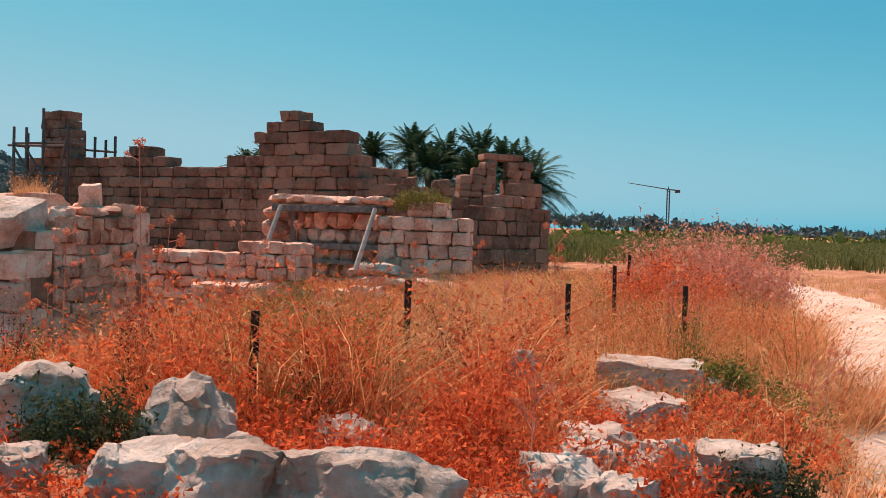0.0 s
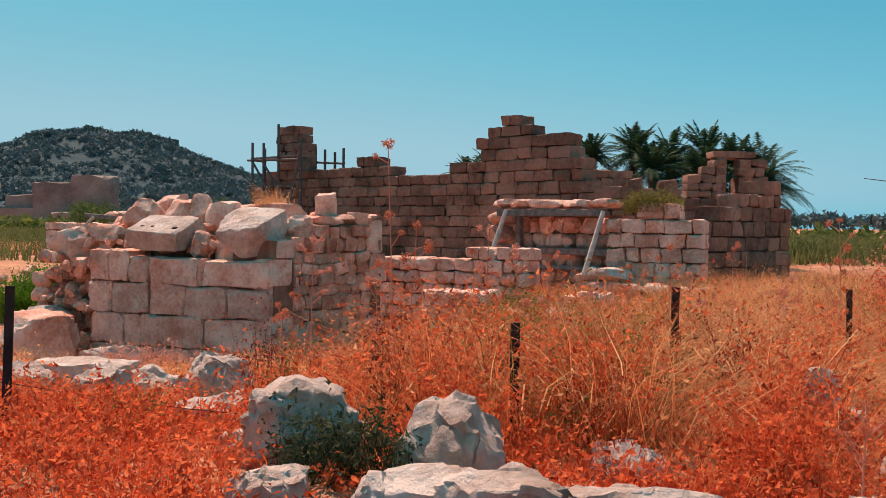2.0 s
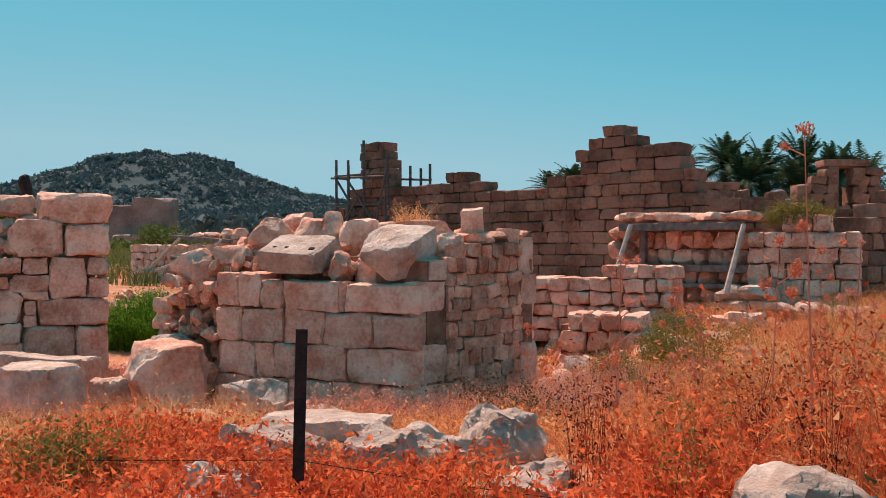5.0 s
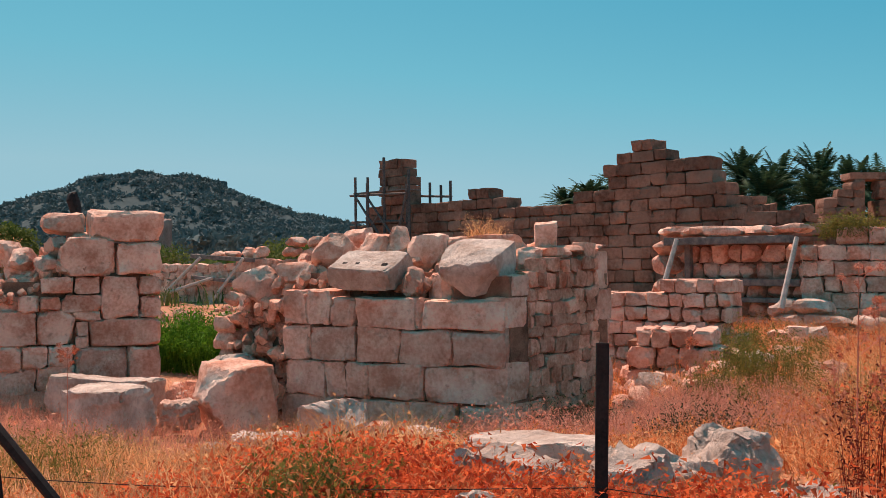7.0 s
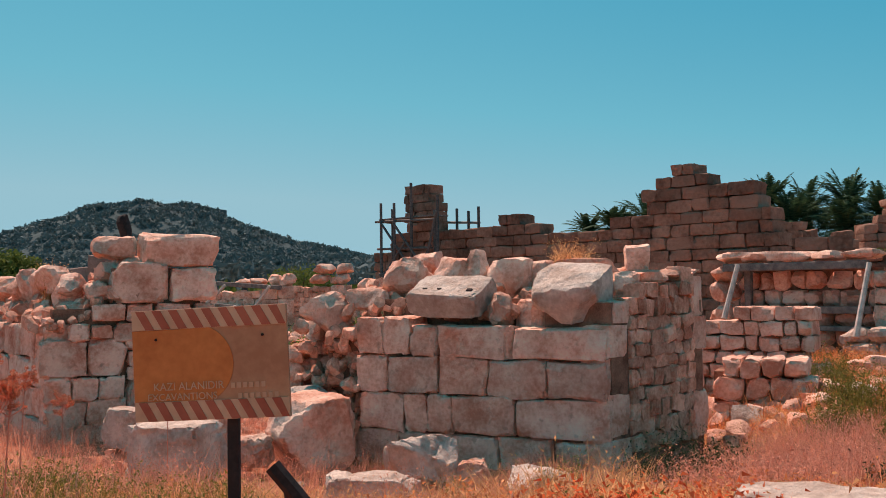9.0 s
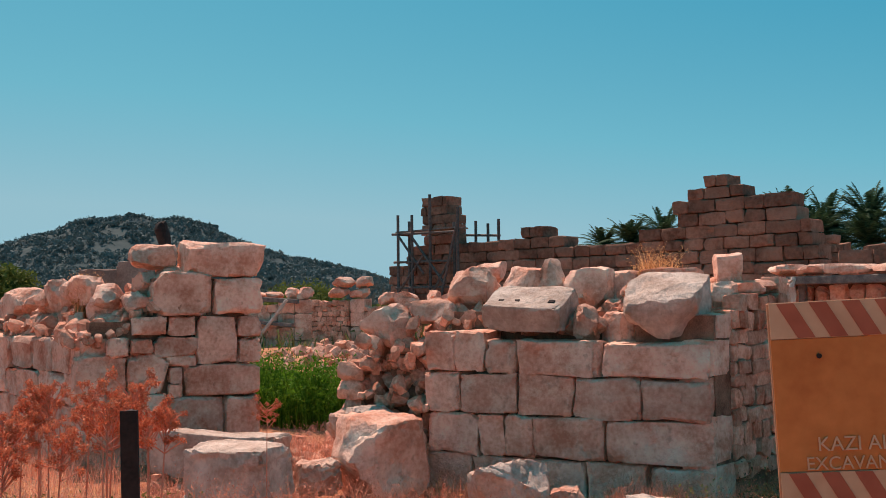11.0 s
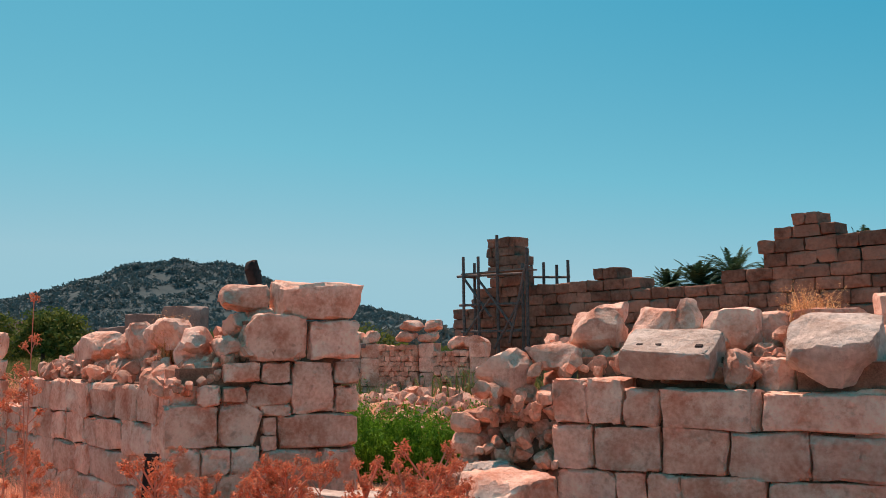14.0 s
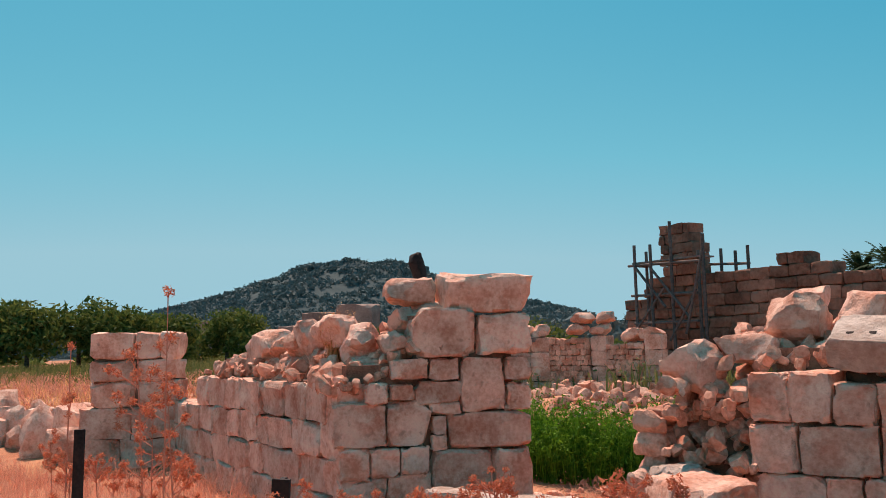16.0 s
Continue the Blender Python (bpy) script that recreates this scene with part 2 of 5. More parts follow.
ground = part("ground", sheet("ground", spread_axis(-3500, 3500, -26, 14, 0.3), spread_axis(-400, 3500, -2, 34, 0.3), gz), SOIL)
tagged(ground, "dry red earth with withered grass litter round the ruins", "ground", kind="structure")


def track_mid(y):
    return -0.35 + 0.315 * y if y < 24 else 7.21 + 0.12 * (y - 24)


def build_track():
    vs, fs, n = [], [], 7
    ys = np.arange(-3, 43, 0.5)
    for k, y in enumerate(ys):
        half = 1.05 + 0.1 * math.sin(y * 1.7)
        for i in range(n):
            x = track_mid(y) + 0.3 + (i / (n - 1) - 0.5) * 2 * half + 0.12 * math.sin(2.3 * y + i)
            vs.append((x, y, float(gz(x, y)) + 0.018 - (0.012 if i in (0, n - 1) else 0)))
    for k in range(len(ys) - 1):
        for i in range(n - 1):
            a = k * n + i
            fs.append((a, a + 1, a + n + 1, a + n))
    return pydata("track", vs, fs, True)


tagged(part("road", build_track(), TRACK), "pale dusty dirt track beside the ruin field", "dirt track", kind="structure")


# ---- ashlar and rubble walls ----
class Face:
    """A wall's face from p0 to p1 (u runs along it, v goes in behind it)."""

    def __init__(self, p0, p1):
        self.p0, self.p1 = Vector((*p0, 0)), Vector((*p1, 0))
        self.d = (self.p1 - self.p0)
        self.len = self.d.length
        self.d.normalize()
        self.n = Vector((-self.d.y, self.d.x, 0))
        self.angle = math.degrees(math.atan2(self.d.y, self.d.x))

    def at(self, u, v, z):
        p = self.p0 + self.d * u + self.n * v
        return Vector((p.x, p.y, z))

    def m(self, u, v, z, rx=0.0, ry=0.0, rz=0.0):
        p = self.at(u, v, z)
        return pose(p.x, p.y, p.z, 0, 0, self.angle) @ pose(0, 0, 0, rx, ry, rz)


def wall_core(name, face, boxes, label, mat=MORTAR):
    """The wall's earth and mortar core: boxes (u0, u1, v0, v1, z0, z1) in one mesh; the dressed stones are its children."""
    bm = bmesh.new()
    for u0, u1, v0, v1, z0, z1 in boxes:
        if u1 > u0 and z1 > z0:
            bmesh.ops.create_cube(bm, size=1, matrix=face.m((u0 + u1) / 2, (v0 + v1) / 2, (z0 + z1) / 2) @ Matrix.Diagonal((u1 - u0, v1 - v0, z1 - z0, 1)))
    return tagged(part(name, bm, mat), label, "ruined wall", kind="structure")


def block(face, parent, u0, u1, z0, z1, depth, mat, seed, soft=0.07, rough=0.022, n=4, proud=0.0, gap=0.012, name="stone_block", worn=0.0):
    r = random.Random(seed)
    if soft < 0.2 and r.random() < worn:
        soft = 0.17
        gap = 0.0
    me = stone_mesh(u1 - u0 - gap, depth, z1 - z0 - gap, soft, rough, seed, n, name)
    ob = part(name, me, mat, parent)
    ob.matrix_basis = face.m((u0 + u1) / 2, depth / 2 - proud + r.uniform(-0.015, 0.02), (z0 + z1) / 2, 0, r.uniform(-0.5, 0.5), r.uniform(-0.8, 0.8))
    return ob


def courses(face, parent, rows, depth, mat, seed, **kw):
    k = 0
    for z0, z1, us in rows:
        for a, b in zip(us, us[1:]):
            k += 1
            r = random.Random(seed * 991 + k)
            block(face, parent, a, b, z0 + r.uniform(-0.01, 0.01), z1 + r.uniform(-0.012, 0.012), depth, mat, seed * 991 + k, **kw)


def rubble_face(face, parent, u0, u1, z0, top, size, mat, seed, depth=0.22, aspect=1.15, name="rubble_stone", proud=0.05, soft=0.18):
    """Small irregular stones laid in uneven rows up to top(u)."""
    r = random.Random(seed)
    z, k = z0, 0
    while z < max(top(u0), top((u0 + u1) / 2), top(u1)):
        h = size * r.uniform(0.75, 1.15)
        u = u0 - r.uniform(0, size * 0.5)
        while u < u1:
            w = size * aspect * r.uniform(0.7, 1.45)
            a, b = max(u, u0), min(u + w, u1)
            if b - a > size * 0.4 and z + h * 0.6 < top((a + b) / 2):
                k += 1
                me = stone_mesh((b - a) * 0.99, depth, h * r.uniform(0.94, 1.06), soft, size * 0.1, seed * 77 + k, 4, name)
                ob = part(name, me, mat, parent)
                ob.matrix_basis = face.m((a + b) / 2, depth / 2 - proud + r.uniform(-0.02, 0.02), z + h / 2 + r.uniform(-0.02, 0.02), 0, r.uniform(-12, 12), r.uniform(-4, 4))
            u += w
        z += h


def loose(name, label, category, x, y, top, w, d, h, mat, seed, soft=0.5, rough=0.06, n=6, rz=0.0, tilt=0.0, group=""):
    """A loose stone with its top at that height; part of it sits in the ground or in the wall below."""
    ob = part(name, stone_mesh(w, d, h, soft, rough, seed, n, name), mat)
    ob.matrix_basis = pose(x, y, top - h / 2, tilt, tilt * 0.12, rz)
    return tagged(ob, label, category, group)


def crumble(label, stones, seed):
    """Small crumbled stones (place, size) too many to count, joined into one mesh."""
    vs, fs, k = [], [], 0
    g = np.random.default_rng(seed)
    base, quads = GRIDS[3]
    for (x, y, z), size in stones:
        p = base / np.linalg.norm(base, axis=1)[:, None] ** 0.35 * np.array([g.uniform(0.9, 1.3), g.uniform(0.7, 1.1), g.uniform(0.6, 1.0)])
        for _ in range(9):
            a = g.normal(size=3)
            a /= np.linalg.norm(a)
            p = p - np.maximum(p @ a - g.uniform(0.6, 1.0), 0)[:, None] * a
        turn = np.array(Euler(g.uniform(0, 6.28, 3)).to_matrix())
        vs.append((p * size / 2) @ turn.T + np.array([x, y, z]))
        fs += [[i + k for i in q] for q in quads]
        k += len(p)
    me = pydata("crumbled_stones", np.concatenate(vs), fs, True)
    me.set_sharp_from_angle(angle=radians(26))
    return tagged(part("crumbled_stones", me, CRUMB), label, "rubble", kind="stuff")


# wall beside the gap: dressed front of big blocks, rubble return
FA = Face((-10.7, 16.55), (-6.6, 15.66))
A_ROWS = [
    (-0.85, -0.36, [0.75, 1.4, 2.05, 2.8, 3.5, 4.2]),
    (-0.36, 0.12, [0.82, 1.47, 1.82, 2.17, 3.03, 4.2]),
    (0.12, 0.58, [0.77, 1.24, 1.97, 2.67, 3.44, 4.19]),
    (0.58, 0.97, [1.6, 1.98, 3.0, 4.19]),
    (0.58, 1.08, [0.78, 1.17, 1.58]),
]
wall_a = wall_core("wall_1", FA, [(0.85, 4.1, 0.12, 1.7, -0.9, 0.95), (0.1, 0.85, 0.35, 1.7, -0.9, 0.8), (0.9, 4.1, 0.5, 1.75, 0.95, 1.3)],
                   "pink limestone wall of big dressed blocks with an earth core")
courses(FA, wall_a, A_ROWS, 0.55, STONE, 3, n=9, rough=0.034, gap=0.022)
FR = Face((-6.6, 15.66), (-5.55, 17.65))
bm = bmesh.new()
bmesh.ops.create_cube(bm, size=1, matrix=FR.m(1.12, 0.48, 0.2) @ Matrix.Diagonal((2.1, 0.95, 2.1, 1)))
part("infill", bm, MORTAR, wall_a)
rubble_face(FR, wall_a, 0.42, 1.9, -0.5, lambda u: 1.32 + 0.16 * u, 0.19, RUBBLE, 11)
courses(FR, wall_a, [(-0.85, -0.3, [-0.02, 0.42]), (-0.3, 0.2, [0.0, 0.42]), (0.2, 0.6, [0.0, 0.45]), (0.6, 1.0, [0.0, 0.4]), (1.0, 1.28, [0.1, 0.45]),
                     (-0.5, 0.1, [1.9, 2.25]), (0.1, 0.62, [1.92, 2.25]), (0.62, 1.05, [1.9, 2.25]), (1.05, 1.56, [1.9, 2.22])], 0.4, STONE, 5, n=4)
rubble_face(FA, wall_a, -0.15, 0.8, -0.85, lambda u: 0.95, 0.24, RUBBLE, 13, depth=0.5, proud=-0.25, soft=0.3)
rubble_face(Face((-10.85, 16.7), (-10.4, 18.3)), wall_a, -0.1, 1.6, -0.8, lambda u: 0.8, 0.27, RUBBLE, 14, depth=0.4, soft=0.3)

# big stones lying on top of that wall
TOPS = "stones on the broken wall"
for k, (u, v, top, w, d, h, soft, tilt, rz, lab) in enumerate([
    (2.05, 0.3, 1.5, 0.95, 0.66, 0.34, 0.12, 22, 2, "pale cut slab with three dowel holes on the wall"),
    (3.68, 0.27, 1.62, 0.86, 0.76, 0.52, 0.2, 25, 4, "big rounded limestone block with a dowel hole on the wall"),
    (0.95, 1.05, 1.86, 0.62, 0.6, 0.5, 0.22, 0, 5, "rough squared stone on the wall"),
    (1.62, 1.15, 1.86, 0.55, 0.5, 0.62, 0.3, 5, -8, "rough wedge-shaped stone on the wall"),
    (1.98, 1.2, 1.92, 0.33, 0.5, 0.6, 0.3, 0, 10, "rough upright stone on the wall"),
    (2.5, 1.15, 1.84, 0.62, 0.5, 0.62, 0.2, 0, -5, "squared pink block on the wall"),
    (2.95, 1.2, 1.78, 0.45, 0.45, 0.5, 0.35, 0, 12, "rough stone on the wall"),
    (3.5, 1.3, 1.8, 0.85, 0.5, 0.3, 0.3, 3, 3, "flat tilted slab on the wall"),
    (0.55, 0.65, 1.46, 0.6, 0.5, 0.28, 0.36, 0, 0, "rounded rubble stone on the wall"),
    (0.05, 0.4, 1.38, 0.66, 0.6, 0.55, 0.35, 6, 12, "pale rough boulder on the ragged wall end"),
    (4.1, 1.0, 1.55, 0.5, 0.45, 0.35, 0.4, 0, 0, "rounded pink stone on the wall"),
    (3.05, 0.55, 1.3, 0.35, 0.4, 0.5, 0.36, 0, 20, "rubble stone on the wall"),
    (2.72, 0.3, 1.38, 0.3, 0.4, 0.42, 0.36, 0, 20, "rubble stone on the wall"),
    (0.7, 1.9, 1.95, 0.6, 0.45, 0.3, 0.3, 0, 9, "flat stone on the wall")]):
    p = FA.at(u, v, 0)
    loose("wall_top_stone", lab, "stone block", p.x, p.y, top, w, d, h, PALE if k < 2 else STONE, 40 + k, soft, 0.035, 9 if k < 3 else 6, FA.angle + rz, tilt, TOPS)
for k, (u, v, top, s) in enumerate([(1.1, 0.6, 1.3, 0.3), (1.35, 0.7, 1.38, 0.26), (3.25, 0.7, 1.5, 0.28), (3.1, 0.9, 1.62, 0.26), (4.2, 0.6, 1.3, 0.3), (3.9, 1.25, 1.55, 0.34),
                                    (4.0, 1.6, 1.72, 0.4), (3.6, 1.75, 1.6, 0.35), (0.3, 0.5, 0.85, 0.3), (0.5, 0.35, 0.62, 0.26), (0.45, 0.9, 1.15, 0.3), (2.9, 0.85, 1.45, 0.25),
                                    (4.25, 0.95, 1.42, 0.3), (0.15, 0.75, 0.7, 0.3), (3.3, 1.5, 1.66, 0.3)]):
    p = FA.at(u, v, 0)
    loose("rubble_stone", "small rough rubble stone on the wall", "stone", p.x, p.y, top, s, s * 0.9, s * 0.75, RUBBLE, 80 + k, 0.36, 0.05, 4, 37 * k, 6, TOPS)
ra = random.Random(77)
heap = []
for k in range(220):
    u, v, sz = ra.uniform(0.2, 4.3), ra.uniform(0.35, 1.7), ra.uniform(0.07, 0.26)
    heap.append((FA.at(u, v, 1.1 + 0.3 * float(smooth(0.4, 1.2, v)) + ra.uniform(0, 0.12)), sz))
for k in range(90):
    heap.append((FA.at(ra.uniform(-0.25, 0.85), ra.uniform(-0.15, 0.4), ra.uniform(-0.8, 0.95)), ra.uniform(0.08, 0.24)))
crumble("small crumbled pink stones on the broken wall", heap, 41)
up = loose("upright_stone", "small upright pale stone on the rubble wall", "stone", -6.38, 17.25, 1.97, 0.3, 0.25, 0.42, STONE, 120, 0.15, 0.02, 6, 10)
p = FR.at(0.75, 0.3, 0)
loose("wall_top_stone", "rounded pink stone on the rubble wall", "stone block", p.x, p.y, 1.62, 0.42, 0.45, 0.34, STONE, 121, 0.35, 0.04, 6, 30, 0, TOPS)
for k, u in enumerate((1.2, 1.6, 1.95)):
    p = FR.at(u, 0.25, 0)
    loose("wall_top_stone", "flat capping stone on the rubble wall", "stone block", p.x, p.y, 1.62 + 0.02 * k, 0.5, 0.5, 0.14, STONE, 125 + k, 0.2, 0.03, 4, FR.angle, 0, TOPS)

# dowel holes of the slab and the block: flush dark boxes painting their inner shade
HOLE_SHADE = material("socket_shade", (0.02, 0.015, 0.012), (0.06, 0.04, 0.035), 20, 90, 1.0, 0, 0, 0)

for u, v, z, w in ((1.75, 0.12, 1.425, 0.08), (1.95, 0.12, 1.422, 0.08), (2.38, 0.12, 1.41, 0.08), (3.7, 0.1, 1.545, 0.1)):
    tagged(part("dowel_hole_shade", box(w, 0.06, 0.03, FA.m(u, v, z, 30), 0.008), HOLE_SHADE), "small dark flush box painted as the shade inside a dowel hole", "dowel hole", "dowel holes")

# pier across the gap, with its long return wall
FB = Face((-14.64, 16.3), (-12.95, 17.95))
wall_b = wall_core("wall_2", FB, [(0.1, 2.25, 0.15, 0.9, -0.8, 1.2), (0.95, 2.25, 0.15, 0.9, 1.2, 1.8)], "squared limestone pier with a stepped broken top")
courses(FB, wall_b, [
    (-0.9, -0.5, [0.0, 0.7, 1.3, 1.9, 2.44]),
    (-0.5, -0.15, [0.0, 0.55, 1.1]), (-0.15, 0.22, [-0.02, 0.35, 0.72, 1.1]), (-0.55, 0.12, [1.12, 1.9, 2.45]),
    (0.22, 0.75, [-0.1, 0.58, 1.12]), (0.12, 0.33, [1.13, 1.34]), (0.33, 0.56, [1.14, 1.33]), (0.12, 0.57, [1.35, 2.47]),
    (0.75, 0.98, [0.32, 0.62, 0.92]), (0.57, 0.72, [1.12, 1.5]), (0.72, 0.99, [0.92, 1.51]), (0.58, 1.27, [1.52, 2.1]), (0.58, 0.93, [2.11, 2.45]), (0.94, 1.27, [2.12, 2.46]),
    (0.99, 1.26, [0.63, 1.12, 1.51]), (1.28, 1.86, [0.94, 1.74]), (1.28, 1.82, [1.76, 2.47])], 0.75, STONE, 7, n=9, rough=0.04, worn=0.3, gap=0.03)
for k, (u, v, top, w, d, h, soft, lab) in enumerate([
    (1.96, 0.38, 2.33, 1.12, 0.71, 0.5, 0.19, "big rough capstone on the pier"), (1.0, 0.6, 2.3, 0.66, 0.5, 0.34, 0.2, "rough capstone on the pier"),
    (0.75, 0.35, 1.62, 0.4, 0.4, 0.3, 0.36, "rubble stone on the pier"), (0.9, 0.5, 1.9, 0.35, 0.35, 0.3, 0.36, "rubble stone on the pier"),
    (0.5, 0.5, 1.3, 0.5, 0.5, 0.35, 0.4, "rubble stone on the pier"), (0.2, 0.4, 1.12, 0.55, 0.5, 0.4, 0.35, "angular stone on the pier"),
    (1.3, 0.5, 1.98, 0.4, 0.4, 0.25, 0.36, "rubble stone on the pier")]):
    p = FB.at(u, v, 0)
    loose("wall_top_stone", lab, "stone block", p.x, p.y, top, w, d, h, STONE, 140 + k, soft, 0.05, 6, FB.angle + 5 * k, 3, TOPS)

FL = Face((-22.5, 21.45), (-14.64, 16.3))
wall_l = wall_core("wall_3", FL, [(0.2, 9.3, 0.12, 0.8, -0.85, 0.4), (4.0, 9.3, 0.12, 0.8, 0.4, 1.0)], "long limestone wall with a ragged rubble top")
rl = random.Random(4)
for j, (z0, z1, ua, ub) in enumerate([(-0.85, -0.38, 0.0, 9.35), (-0.38, 0.06, 0.0, 9.38), (0.06, 0.5, 0.6, 9.36), (0.5, 0.98, 2.9, 9.35)]):
    us = [ua]
    while us[-1] < ub - 0.35:
        us.append(min(us[-1] + rl.uniform(0.55, 1.05), ub))
    us[-1] = ub
    courses(FL, wall_l, [(z0, z1, us)], 0.6, STONE, 20 + j, n=6, soft=0.12, rough=0.045, worn=0.12)
for k in range(24):
    u = rl.uniform(3.6, 9.2)
    s = rl.uniform(0.28, 0.6)
    v = rl.uniform(0.35, 0.9)
    top = 1.0 + s * 0.45 + (0.42 if v > 0.5 else 0.05) * smooth(4, 6, u) * rl.uniform(0.6, 1.2)
    p = FL.at(u, v, 0)
    loose("rubble_stone", "rough rubble stone on the ragged wall", "stone", p.x, p.y, float(top), s, s * 0.9, s * 0.85, STONE if k % 2 else RUBBLE, 200 + k, 0.4, 0.06, 4, 50 * k, 8, TOPS)
for k, (u, v, top, w, d, h) in enumerate([(8.1, 0.55, 1.85, 0.95, 0.5, 0.42), (7.0, 0.6, 1.85, 0.5, 0.4, 0.6), (5.2, 0.6, 1.72, 1.3, 0.5, 0.5), (8.75, 0.6, 1.72, 0.5, 0.45, 0.5)]):
    p = FL.at(u, v, 0)
    loose("wall_top_stone", "rough pink block on the ragged wall", "stone block", p.x, p.y, top, w, d, h, STONE, 250 + k, 0.25, 0.05, 6, FL.angle, 4, TOPS)
heap = []
for k in range(170):
    u, v, sz = rl.uniform(3.2, 9.2), rl.uniform(0.1, 0.9), rl.uniform(0.08, 0.28)
    heap.append((FL.at(u, v, 0.98 + 0.35 * v + rl.uniform(0, 0.1)), sz))
for k in range(110):
    u, v, sz = rl.uniform(-0.2, 1.3), rl.uniform(0.05, 0.8), rl.uniform(0.07, 0.24)
    heap.append((FB.at(u, v, 0.95 + 0.75 * float(smooth(0.2, 1.2, u)) * (0.5 + v) + rl.uniform(-0.05, 0.1)), sz))
crumble("small crumbled pink stones on the ragged wall and pier", heap, 42)
heap = []
for k in range(260):
    x, y, sz = rl.uniform(-13.2, -10.9), rl.uniform(14.6, 22), rl.uniform(0.06, 0.26)
    heap.append(((x, y, float(gz(x, y)) + sz * 0.15), sz))
for k in range(240):
    x, y, sz = rl.uniform(-18, -11.4), rl.uniform(22.5, 33), rl.uniform(0.12, 0.42)
    heap.append(((x, y, float(gz(x, y)) + sz * 0.2), sz))
for k in range(260):
    x, y, sz = rl.uniform(-6.2, -1.0), rl.uniform(17, 24), rl.uniform(0.08, 0.34)
    heap.append(((x, y, float(gz(x, y)) + sz * 0.2), sz))
crumble("small crumbled stones strewn on the ground of the ruin", heap, 43)
# small pier further along
FP = Face((-22.9, 20.0), (-21.4, 20.8))
wall_p = wall_core("wall_4", FP, [(0.05, 1.6, 0.1, 0.7, -0.8, 1.65)], "small squared limestone pier")
courses(FP, wall_p, [(-0.85, -0.2, [-0.3, 0.6, 1.7]), (-0.2, 0.4, [-0.2, 0.8, 1.7]), (0.4, 0.9, [0.0, 0.9, 1.7]), (0.9, 1.3, [0.0, 0.9, 1.68]), (1.3, 1.82, [0.0, 0.85, 1.35, 1.7])], 0.75, STONE, 31, n=6, rough=0.045, worn=0.3)

for k in range(34):
    f = k / 33
    x, y = -23.2 - 11 * f + rl.uniform(-0.4, 0.4), 20.6 + 3.5 * f + rl.uniform(-0.7, 0.7)
    sz = rl.uniform(0.45, 0.95)
    loose("rubble_stone", "pale stone of a fallen wall line", "stone", x, y, float(gz(x, y)) + sz * 0.75 + 0.5 * (1 - f) * (k % 2), sz, sz * 0.8, sz * 0.9 + 0.5 * (1 - f) * (k % 2), STONE, 1200 + k, 0.3, 0.05, 4, 33 * k, 5, "fallen rubble")

# high back wall with the stepped gable and the tower-like corner
FC = Face((-16.8, 39.5), (-3.6, 32.15))
C_TOP = [(-1.8, 3.0), (-0.9, 3.45), (0.0, 5.32), (1.3, 4.75), (1.55, 3.8), (4.76, 4.12), (5.72, 3.75), (6.6, 3.2), (7.8, 3.36), (9.46, 3.68), (10.62, 4.3), (11.18, 4.64), (11.65, 4.95), (12.42, 4.6), (12.9, 4.25), (14.4, 3.5), (14.8, 2.9)]


def steps(table):
    def f(u):
        z = table[0][1]
        for a, b in table:
            if u >= a:
                z = b
        return z
    return f


def high_wall(name, face, ua, ub, z0, top, course, mat, label, seed, depth=0.8, widths=(0.55, 1.0), n=4, soft=0.1, rough=0.035):
    r = random.Random(seed)
    rows, z, boxes = [], z0, []
    zmax = max(top(ua + i * (ub - ua) / 60) for i in range(61))
    while z < zmax - course * 0.5:
        h = course * r.uniform(0.9, 1.1)
        us = [ua - r.uniform(0, 0.3)]
        while us[-1] < ub:
            us.append(us[-1] + r.uniform(*widths))
        rows.append((z, z + h, us))
        z += h
    parent = wall_core(name, face, [(ua + i * 0.5 + 0.02, min(ua + i * 0.5 + 0.48, ub), 0.15, depth - 0.1, z0, min(top(ua + i * 0.5 + 0.02), top(ua + i * 0.5 + 0.48)) - course * 0.8) for i in range(int((ub - ua) / 0.5))], label)
    k = 0
    for z0_, z1_, us in rows:
        for a, b in zip(us, us[1:]):
            k += 1
            a2, b2 = max(a, ua), min(b, ub)
            fit_u = [a2 + (b2 - a2) * (i + 0.5) / 10 for i in range(10) if top(a2 + (b2 - a2) * (i + 0.5) / 10) > z1_ - course * 0.45]
            if not fit_u:
                continue
            half = (b2 - a2) / 20
            a2, b2 = fit_u[0] - half, fit_u[-1] + half
            if b2 - a2 > 0.22:
                block(face, parent, a2, b2, z0_, z1_, depth, mat, seed * 1009 + k, n=n, soft=soft, rough=rough, gap=0.02)
    return parent


high_wall("wall_5", FC, -1.8, 15.0, 0.0, steps(C_TOP), 0.36, BROWN, "tall weathered brown ashlar wall with a stepped gable and a tower stub", 6)

